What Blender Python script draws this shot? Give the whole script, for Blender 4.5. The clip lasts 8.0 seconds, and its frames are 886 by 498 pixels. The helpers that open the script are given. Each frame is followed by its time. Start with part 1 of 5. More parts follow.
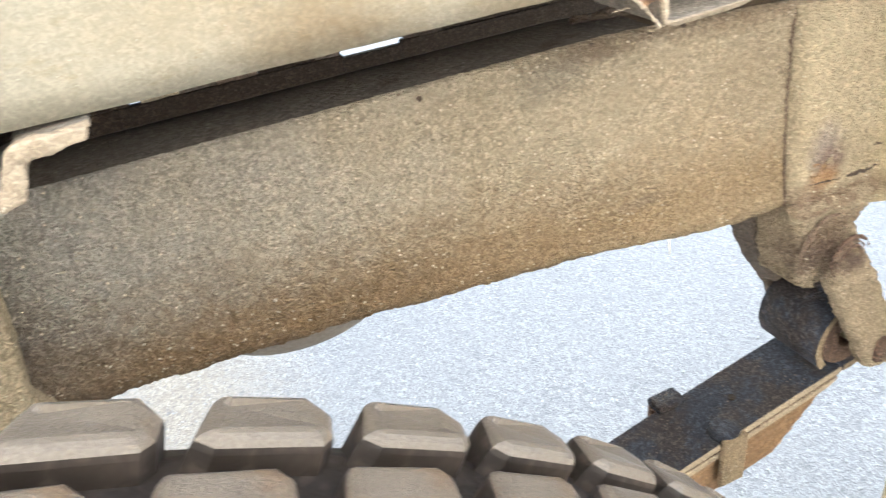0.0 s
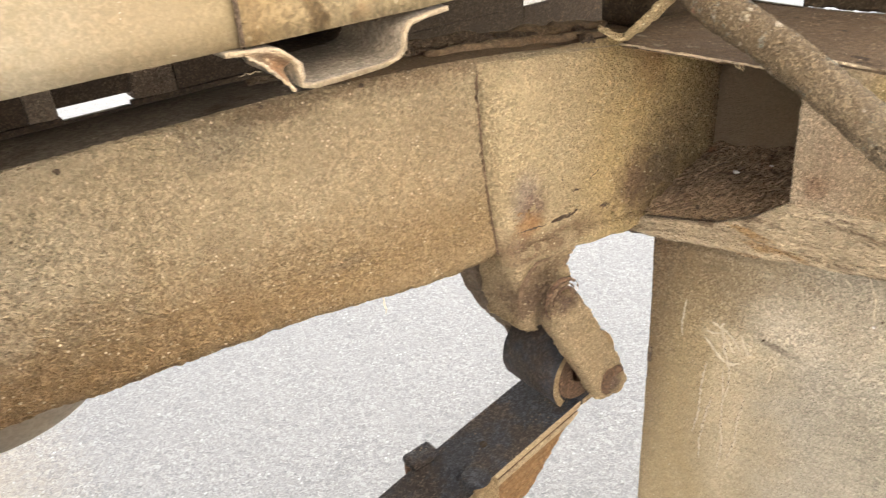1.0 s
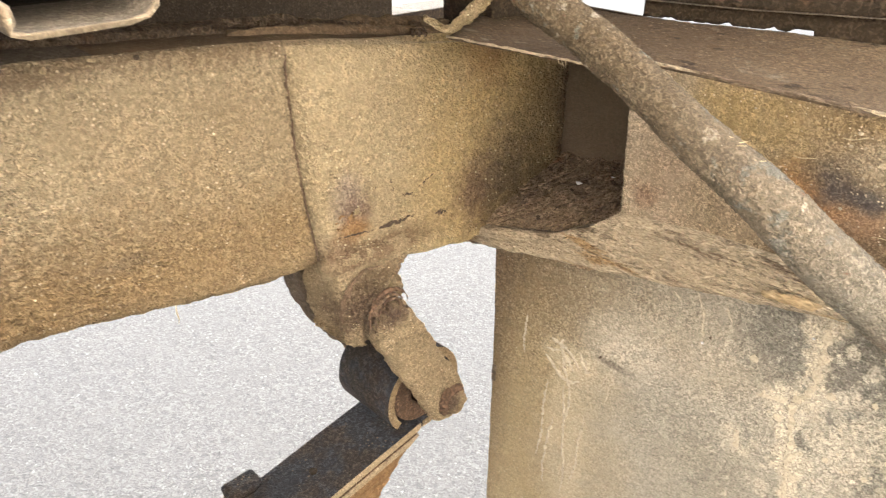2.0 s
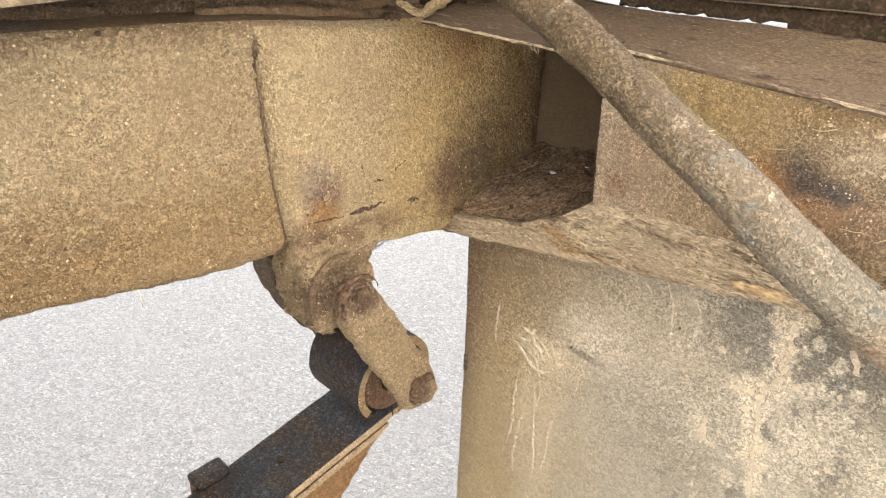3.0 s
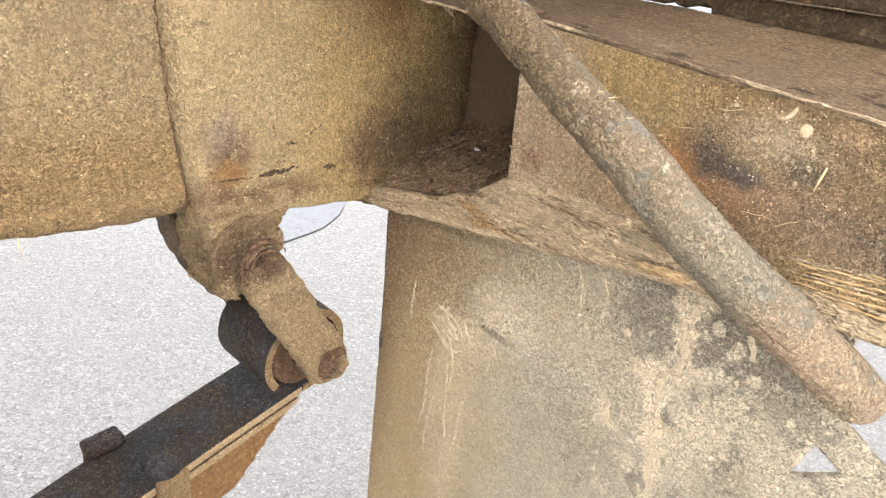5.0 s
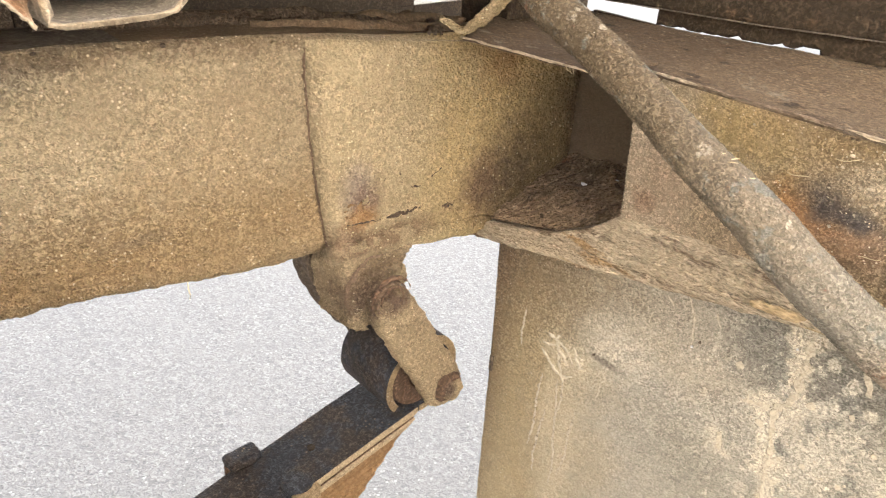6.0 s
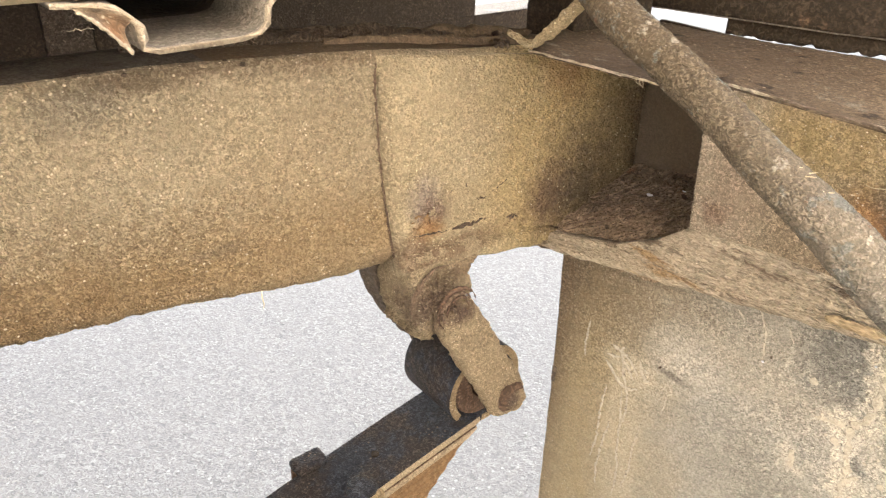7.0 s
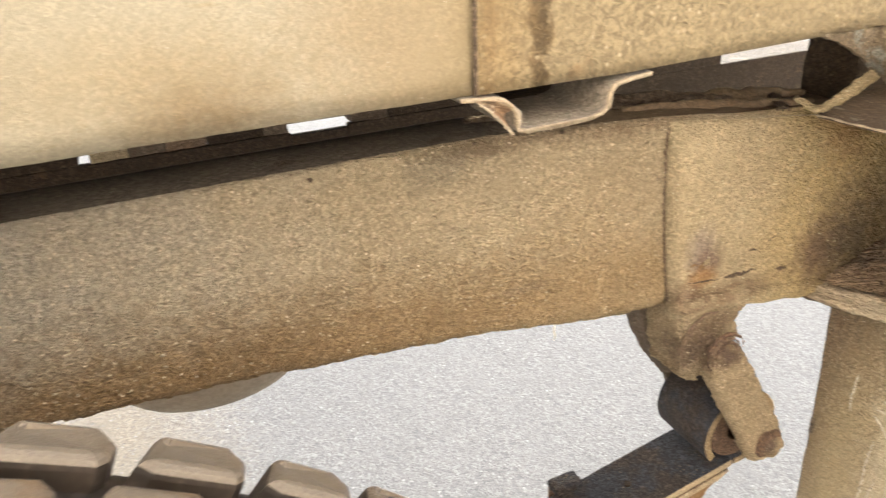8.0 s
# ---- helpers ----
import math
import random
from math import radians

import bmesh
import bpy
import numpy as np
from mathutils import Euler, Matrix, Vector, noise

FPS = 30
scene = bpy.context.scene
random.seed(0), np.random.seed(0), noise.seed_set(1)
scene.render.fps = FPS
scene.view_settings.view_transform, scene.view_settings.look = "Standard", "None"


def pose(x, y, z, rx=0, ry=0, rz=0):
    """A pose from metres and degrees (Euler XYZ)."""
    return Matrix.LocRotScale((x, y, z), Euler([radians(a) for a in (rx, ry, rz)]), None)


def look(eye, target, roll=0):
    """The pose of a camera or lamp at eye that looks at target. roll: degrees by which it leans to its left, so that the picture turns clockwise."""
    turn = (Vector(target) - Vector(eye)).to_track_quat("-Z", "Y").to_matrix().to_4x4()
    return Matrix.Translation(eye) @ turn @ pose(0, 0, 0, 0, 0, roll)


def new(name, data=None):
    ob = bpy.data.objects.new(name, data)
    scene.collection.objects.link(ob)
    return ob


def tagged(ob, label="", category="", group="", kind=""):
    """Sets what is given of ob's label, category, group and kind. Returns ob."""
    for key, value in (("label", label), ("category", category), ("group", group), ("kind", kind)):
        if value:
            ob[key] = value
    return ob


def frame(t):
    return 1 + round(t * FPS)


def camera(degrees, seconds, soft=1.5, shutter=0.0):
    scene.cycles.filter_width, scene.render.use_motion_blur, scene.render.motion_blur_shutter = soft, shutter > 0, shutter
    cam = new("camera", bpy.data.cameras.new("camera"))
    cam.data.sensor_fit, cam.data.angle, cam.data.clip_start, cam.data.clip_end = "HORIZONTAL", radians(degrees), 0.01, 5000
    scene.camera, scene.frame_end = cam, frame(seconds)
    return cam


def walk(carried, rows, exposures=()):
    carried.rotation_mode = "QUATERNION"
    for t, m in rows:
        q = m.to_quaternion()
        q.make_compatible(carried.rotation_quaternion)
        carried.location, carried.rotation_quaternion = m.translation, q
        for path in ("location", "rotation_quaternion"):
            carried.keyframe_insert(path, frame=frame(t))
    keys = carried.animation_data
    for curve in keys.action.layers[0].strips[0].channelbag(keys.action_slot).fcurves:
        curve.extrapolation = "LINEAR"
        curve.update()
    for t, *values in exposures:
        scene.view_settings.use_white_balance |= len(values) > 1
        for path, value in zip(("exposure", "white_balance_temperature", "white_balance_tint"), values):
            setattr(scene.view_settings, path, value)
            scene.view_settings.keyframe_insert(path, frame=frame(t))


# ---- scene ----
cam = camera(61.5, 8.0, soft=1.15, shutter=0.25)
PATH = [
    (0, (0.018, 0.03, 1.140), (0.602, 1.626, 0.070), -7.7),
    (0.5, (0.06, 0.01, 1.138), (0.892, 1.51, 0.077), -6.6),
    (1, (0.106, 0.008, 1.130), (1.141, 1.411, 0.134), -3.7),
    (1.5, (0.14, 0.001, 1.111), (1.311, 1.315, 0.161), -0.5),
    (2, (0.18, -0.004, 1.09), (1.433, 1.239, 0.151), 1.7),
    (2.2, (0.189, -0.01, 1.084), (1.459, 1.217, 0.144), 2.1),
    (3.5, (0.187, -0.006, 1.085), (1.485, 1.172, 0.121), 4.4),
    (4, (0.217, -0.022, 1.059), (1.569, 1.099, 0.102), 7.4),
    (4.2, (0.226, -0.024, 1.049), (1.607, 1.063, 0.096), 8.8),
    (5.3, (0.206, -0.032, 1.079), (1.534, 1.107, 0.11), 7.2),
    (5.5, (0.195, -0.026, 1.091), (1.487, 1.151, 0.118), 6.1),
    (6, (0.173, -0.02, 1.105), (1.393, 1.231, 0.132), 4.5),
    (6.5, (0.165, -0.016, 1.109), (1.331, 1.289, 0.141), 3.5),
    (7, (0.163, -0.016, 1.111), (1.277, 1.335, 0.145), 2.5),
    (7.2, (0.15, -0.017, 1.12), (1.223, 1.369, 0.161), 1.8),
    (7.5, (0.115, -0.018, 1.143), (1.083, 1.457, 0.202), 0.1),
    (8, (0.063, -0.032, 1.154), (0.751, 1.61, 0.274), -2.5),
]
walk(cam, [(t, look(eye, target, roll)) for t, eye, target, roll in PATH], exposures=[(0.0, 2.21, 5420, 5), (0.5, 2.15, 6000, 8), (1.0, 2.01, 6400, 9), (4.0, 2.02, 6300, 10), (7.0, 2.02, 6250, 10), (8.0, 1.92, 6450, 9)])

# ---- daylight ----
SUN_UP, SUN_TURN = 28.0, 36.0
world = bpy.data.worlds.new("daylight")
scene.world = world
world.use_nodes = True
sky = world.node_tree.nodes.new("ShaderNodeTexSky")
sky.sky_type, sky.sun_disc = "NISHITA", False
sky.air_density, sky.dust_density, sky.ozone_density = 1.0, 2.0, 1.0
sky.sun_elevation, sky.sun_rotation = radians(SUN_UP), radians(SUN_TURN)
sky_out = world.node_tree.nodes["Background"]
sky_out.inputs["Strength"].default_value = 0.15
world.node_tree.links.new(sky.outputs["Color"], sky_out.inputs["Color"])
sun = new("sun", bpy.data.lights.new("sun", "SUN"))
sun.data.energy, sun.data.angle, sun.data.color = 4.5, radians(0.6), (1.0, 0.94, 0.86)
sun_way = Vector((math.sin(radians(SUN_TURN)) * math.cos(radians(SUN_UP)), math.cos(radians(SUN_TURN)) * math.cos(radians(SUN_UP)), math.sin(radians(SUN_UP))))
sun.matrix_world = look(sun_way * 20, (0, 0, 0))


# ---- materials ----
def surface(name, base, dark, light, grain=220.0, patch=14.0, speck=0.1, rough=0.85, bump=0.5, depth=0.002, metal=0.0,
            patch_mix=0.6, stain=None, stain_scale=9.0, stain_at=0.6, stain_soft=0.1, stretch=(1, 1, 1), tint=0.0, sweep=(), contrast=1.0,
            blots=(), calm=None, stain_in=None):
    """Rough, dirty surface: patches, grain, light specks and, if given, stains, with fine relief."""
    m = bpy.data.materials.new(name)
    m.use_nodes = True
    nt = m.node_tree
    n, link = nt.nodes, nt.links.new
    bsdf = n["Principled BSDF"]
    bsdf.inputs["Roughness"].default_value, bsdf.inputs["Metallic"].default_value = rough, metal
    bsdf.inputs["Specular IOR Level"].default_value = 0.35
    co = n.new("ShaderNodeTexCoord")
    mp = n.new("ShaderNodeMapping")
    mp.inputs["Scale"].default_value = stretch
    link(co.outputs["Object"], mp.inputs["Vector"])

    def noise_of(scale, detail, seed, roughness=0.6, pull=None, twist=0.0):
        t = n.new("ShaderNodeTexNoise")
        t.noise_dimensions = "4D"
        t.inputs["W"].default_value = seed
        t.inputs["Distortion"].default_value = twist
        t.inputs["Scale"].default_value, t.inputs["Detail"].default_value, t.inputs["Roughness"].default_value = scale, detail, roughness
        if pull:
            mp2 = n.new("ShaderNodeMapping")
            mp2.inputs["Scale"].default_value = pull
            link(co.outputs["Object"], mp2.inputs["Vector"])
            link(mp2.outputs["Vector"], t.inputs["Vector"])
        else:
            link(mp.outputs["Vector"], t.inputs["Vector"])
        return t.outputs["Fac"]

    def ramp(fac, a, b):
        r = n.new("ShaderNodeMapRange")
        r.inputs["From Min"].default_value, r.inputs["From Max"].default_value = a, b
        link(fac, r.inputs["Value"])
        return r.outputs["Result"]

    def mix(fac, a, b):
        x = n.new("ShaderNodeMix")
        x.data_type = "RGBA"
        for socket, value in ((x.inputs[0], fac), (x.inputs[6], a), (x.inputs[7], b)):
            if isinstance(value, (tuple, float)):
                socket.default_value = (*value, 1.0) if isinstance(value, tuple) else value
            else:
                link(value, socket)
        return x.outputs[2]

    def times(a, k):
        x = n.new("ShaderNodeMath")
        x.operation = "MULTIPLY"
        link(a, x.inputs[0])
        x.inputs[1].default_value = k
        return x.outputs[0]

    def both(a, b):
        x = n.new("ShaderNodeMath")
        x.operation = "MULTIPLY"
        link(a, x.inputs[0])
        link(b, x.inputs[1])
        return x.outputs[0]

    xyz = n.new("ShaderNodeSeparateXYZ")
    link(co.outputs["Object"], xyz.inputs["Vector"])
    big, mid = noise_of(patch, 5, 1.3), noise_of(grain * 0.2, 4, 5.1)
    edge = noise_of(75.0, 5, 41.0, 0.68)
    wide = noise_of(16.0, 4, 31.0)
    col = mix(times(ramp(big, 0.3, 0.72), patch_mix), base, tuple(0.5 * (a + b) for a, b in zip(base, dark)))

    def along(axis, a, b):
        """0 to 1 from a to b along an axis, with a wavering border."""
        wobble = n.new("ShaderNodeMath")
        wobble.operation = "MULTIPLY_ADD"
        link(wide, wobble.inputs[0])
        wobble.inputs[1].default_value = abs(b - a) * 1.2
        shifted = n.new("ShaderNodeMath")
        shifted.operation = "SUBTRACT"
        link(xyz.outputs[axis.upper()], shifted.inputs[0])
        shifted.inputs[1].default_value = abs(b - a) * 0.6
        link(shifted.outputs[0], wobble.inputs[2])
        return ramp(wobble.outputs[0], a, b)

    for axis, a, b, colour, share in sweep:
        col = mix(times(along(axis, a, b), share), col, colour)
    # stains with a shape of their own: centre, radii, colour, share, softness of the border
    for centre, radii, colour, share, soft in blots:
        away = n.new("ShaderNodeMapping")
        away.vector_type = "TEXTURE"
        away.inputs["Location"].default_value, away.inputs["Scale"].default_value = centre, radii
        link(co.outputs["Object"], away.inputs["Vector"])
        size = n.new("ShaderNodeVectorMath")
        size.operation = "LENGTH"
        link(away.outputs["Vector"], size.inputs[0])
        torn = n.new("ShaderNodeMath")
        torn.operation = "MULTIPLY_ADD"
        link(edge, torn.inputs[0])
        torn.inputs[1].default_value = 2.6
        link(size.outputs["Value"], torn.inputs[2])
        col = mix(times(ramp(torn.outputs[0], 2.5 + soft, 2.5 - soft), share), col, colour)
    # worm-like crust: pale ridges and dark pits of a twisted fine noise
    grit = noise_of(grain * 0.88, 1.8, 14.2, 0.55, None, 1.2)
    fuzz = noise_of(grain * 2.6, 2, 9.7, 0.6)
    strong = ramp(noise_of(grain * 0.09, 3, 3.9), 0.12, 0.55)
    if calm:
        axis, a, b, least = calm
        less = n.new("ShaderNodeMapRange")
        less.inputs["To Min"].default_value, less.inputs["To Max"].default_value = 1.0, least
        link(along(axis, a, b), less.inputs["Value"])
        strong = both(strong, less.outputs["Result"])
    col = mix(times(ramp(mid, 0.35, 0.75), 0.16 * contrast), col, dark)
    def shade(colour, k):
        x = n.new("ShaderNodeVectorMath")
        x.operation = "SCALE"
        link(colour, x.inputs[0])
        x.inputs["Scale"].default_value = k
        return x.outputs["Vector"]

    lit = sum(light) / sum(base)
    pit = 0.62 * sum(dark) / sum(base)
    flat = col
    if stain:
        for k, (colour, scale, at, *pull) in enumerate(stain):
            fac = times(ramp(noise_of(scale, 6, 21.0 + 4 * k, 0.66, *pull), at, at + stain_soft), 0.85)
            flat = mix(both(fac, along(*stain_in)) if stain_in else fac, flat, colour)
    col = flat
    col = mix(times(both(ramp(grit, 0.50, 0.36), strong), 0.44 * contrast), col, mix(0.2, shade(flat, pit), tuple(0.8 * c for c in dark)))
    col = mix(times(both(ramp(grit, 0.50, 0.64), strong), 0.75 * contrast), col, mix(0.12, shade(flat, lit), light))
    col = mix(times(ramp(fuzz, 0.5, 0.34), 0.2 * contrast), col, shade(flat, pit))
    if speck:
        v = n.new("ShaderNodeTexVoronoi")
        v.inputs["Scale"].default_value = grain * 0.5
        link(mp.outputs["Vector"], v.inputs["Vector"])
        col = mix(both(ramp(v.outputs["Distance"], speck * 2.2, speck * 1.4), ramp(noise_of(grain * 0.12, 2, 3.3), 0.5, 0.6)), col, tuple(min(0.9, c * 1.12) for c in light))
    if tint:
        info = n.new("ShaderNodeObjectInfo")
        col = mix(times(info.outputs["Random"], tint), col, dark)
    link(col, bsdf.inputs["Base Color"])
    add = n.new("ShaderNodeMath")
    add.operation = "ADD"
    link(times(mid, 1.2), add.inputs[0])
    rise = n.new("ShaderNodeMath")
    rise.operation = "MULTIPLY_ADD"
    link(fuzz, rise.inputs[0])
    rise.inputs[1].default_value = 0.22
    link(grit, rise.inputs[2])
    link(rise.outputs[0], add.inputs[1])
    b = n.new("ShaderNodeBump")
    b.inputs["Strength"].default_value, b.inputs["Distance"].default_value = bump, 1.7 * depth
    link(add.outputs[0], b.inputs["Height"])
    link(b.outputs["Normal"], bsdf.inputs["Normal"])
    return m


# the x sweep paints the sky's pale bluish sheen on the rail's left end
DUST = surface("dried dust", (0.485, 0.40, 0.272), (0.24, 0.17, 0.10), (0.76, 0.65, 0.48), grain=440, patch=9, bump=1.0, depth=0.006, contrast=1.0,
               blots=[((0.28, 0.43, 0.978), (0.03, 1, 0.007), (0.13, 0.085, 0.055), 0.6, 0.8), ((0.36, 0.43, 0.979), (0.05, 1, 0.006), (0.16, 0.105, 0.065), 0.6, 0.8), ((0.255, 0.43, 0.965), (0.02, 1, 0.010), (0.30, 0.255, 0.185), 0.6, 0.5),
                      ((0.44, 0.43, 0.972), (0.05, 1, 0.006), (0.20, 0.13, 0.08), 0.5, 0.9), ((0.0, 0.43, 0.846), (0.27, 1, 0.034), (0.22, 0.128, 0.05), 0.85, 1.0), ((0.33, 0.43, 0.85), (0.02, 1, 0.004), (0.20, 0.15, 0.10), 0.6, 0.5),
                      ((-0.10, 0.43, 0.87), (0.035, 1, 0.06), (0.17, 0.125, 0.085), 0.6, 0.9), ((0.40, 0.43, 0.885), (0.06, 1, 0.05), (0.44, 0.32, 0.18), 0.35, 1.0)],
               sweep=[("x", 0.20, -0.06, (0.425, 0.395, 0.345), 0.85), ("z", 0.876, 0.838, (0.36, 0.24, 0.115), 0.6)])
# the last x sweep paints the pocket's shade onto the plate's far end
PLATE = surface("golden dried mud with pocket shade", (0.585, 0.48, 0.315), (0.27, 0.185, 0.09), (0.86, 0.74, 0.52), grain=430, patch=16, bump=1.0, depth=0.006, contrast=1.05,
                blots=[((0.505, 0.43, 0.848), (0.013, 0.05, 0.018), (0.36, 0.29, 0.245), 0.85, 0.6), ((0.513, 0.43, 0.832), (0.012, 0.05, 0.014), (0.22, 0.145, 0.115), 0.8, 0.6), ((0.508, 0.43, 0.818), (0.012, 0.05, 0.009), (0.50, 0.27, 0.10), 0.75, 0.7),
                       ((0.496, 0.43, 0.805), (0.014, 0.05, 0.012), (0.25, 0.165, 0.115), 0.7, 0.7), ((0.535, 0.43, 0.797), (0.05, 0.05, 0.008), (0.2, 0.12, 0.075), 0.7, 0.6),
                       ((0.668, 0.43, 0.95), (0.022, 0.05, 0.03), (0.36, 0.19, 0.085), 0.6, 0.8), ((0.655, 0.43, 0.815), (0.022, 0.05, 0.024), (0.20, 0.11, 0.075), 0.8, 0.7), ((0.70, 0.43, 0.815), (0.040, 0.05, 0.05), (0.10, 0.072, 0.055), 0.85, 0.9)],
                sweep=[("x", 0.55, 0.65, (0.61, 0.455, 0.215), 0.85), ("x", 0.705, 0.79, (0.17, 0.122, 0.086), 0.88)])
CLOD = surface("caked mud", (0.50, 0.395, 0.255), (0.24, 0.165, 0.10), (0.76, 0.64, 0.46), grain=480, patch=30, bump=1.0, depth=0.006, contrast=1.15,
               stain=[((0.20, 0.125, 0.082), 36.0, 0.63), ((0.085, 0.055, 0.038), 60.0, 0.67)],
               blots=[((0.508, 0.41, 0.757), (0.018, 0.03, 0.012), (0.12, 0.07, 0.052), 0.85, 0.8), ((0.496, 0.41, 0.742), (0.009, 0.03, 0.014), (0.13, 0.08, 0.058), 0.75, 0.8), ((0.527, 0.405, 0.745), (0.011, 0.03, 0.008), (0.10, 0.055, 0.045), 0.85, 0.6), ((0.533, 0.405, 0.775), (0.02, 0.03, 0.008), (0.17, 0.11, 0.07), 0.7, 0.9),
                      ((0.593, 0.39, 0.618), (0.008, 0.02, 0.010), (0.10, 0.06, 0.048), 0.85, 0.6)])
EDGE_DUST = surface("dusty leaf edge", (0.36, 0.285, 0.19), (0.20, 0.145, 0.09), (0.50, 0.42, 0.30), grain=420, patch=40, bump=0.6, depth=0.002, stain=[((0.17, 0.11, 0.07), 50.0, 0.58)])
PANEL = surface("dusty cream paint", (0.245, 0.222, 0.172), (0.19, 0.155, 0.10), (0.34, 0.315, 0.26), grain=520, patch=8, speck=0.05, rough=0.7, bump=0.3,
                depth=0.002, contrast=0.6, stain=[((0.20, 0.155, 0.09), 11.0, 0.60, (1, 1, 1.8)), ((0.205, 0.165, 0.105), 34.0, 0.58, (1, 1, 2.2)), ((0.15, 0.11, 0.065), 60.0, 0.66, (1, 1, 2))], blots=[((0.098, 0.35, 1.056), (0.026, 1, 0.014), (0.125, 0.088, 0.047), 0.9, 0.9), ((0.075, 0.35, 1.075), (0.05, 1, 0.014), (0.21, 0.165, 0.10), 0.6, 1.0), ((0.19, 0.35, 1.09), (0.03, 1, 0.05), (0.19, 0.14, 0.08), 0.55, 1.0)], sweep=[("x", 0.17, 0.235, (0.175, 0.130, 0.067), 0.75)])
PANEL_MUD = surface("muddy cream paint", (0.190, 0.151, 0.090), (0.122, 0.089, 0.050), (0.265, 0.222, 0.150), grain=260, patch=14, rough=0.8, bump=0.5, depth=0.003,
                    stain=[((0.16, 0.10, 0.05), 17.0, 0.60)], blots=[((0.2895, 0.35, 1.165), (0.0076, 1, 0.102), (0.040, 0.025, 0.009), 1.0, 0.2), ((0.2890, 0.35, 1.16), (0.0055, 1, 0.09), (0.034, 0.021, 0.008), 1.0, 0.3), ((0.2555, 0.35, 1.18), (0.0045, 1, 0.13), (0.09, 0.055, 0.025), 0.8, 0.5), ((0.26, 0.35, 1.12), (0.02, 1, 0.10), (0.19, 0.13, 0.06), 0.6, 0.9)])
LIP = surface("worn sheet edge", (0.32, 0.262, 0.19), (0.19, 0.135, 0.09), (0.48, 0.415, 0.32), grain=420, patch=30, rough=0.75, bump=0.5, depth=0.002, contrast=0.8,
              stain=[((0.24, 0.15, 0.09), 30.0, 0.62)])
TORN = surface("worn sheet with a rusty hollow", (0.29, 0.225, 0.155), (0.16, 0.11, 0.07), (0.44, 0.37, 0.28), grain=420, patch=30, rough=0.75, bump=0.5, depth=0.002, contrast=0.8,
               blots=[((0.262, 0.35, 1.027), (0.006, 1, 0.005), (0.25, 0.125, 0.06), 0.85, 0.8), ((0.252, 0.35, 1.034), (0.006, 1, 0.003), (0.10, 0.06, 0.04), 0.7, 0.7)])
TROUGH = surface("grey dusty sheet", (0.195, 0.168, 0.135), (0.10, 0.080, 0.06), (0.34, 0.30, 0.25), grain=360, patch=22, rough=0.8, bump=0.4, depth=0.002)
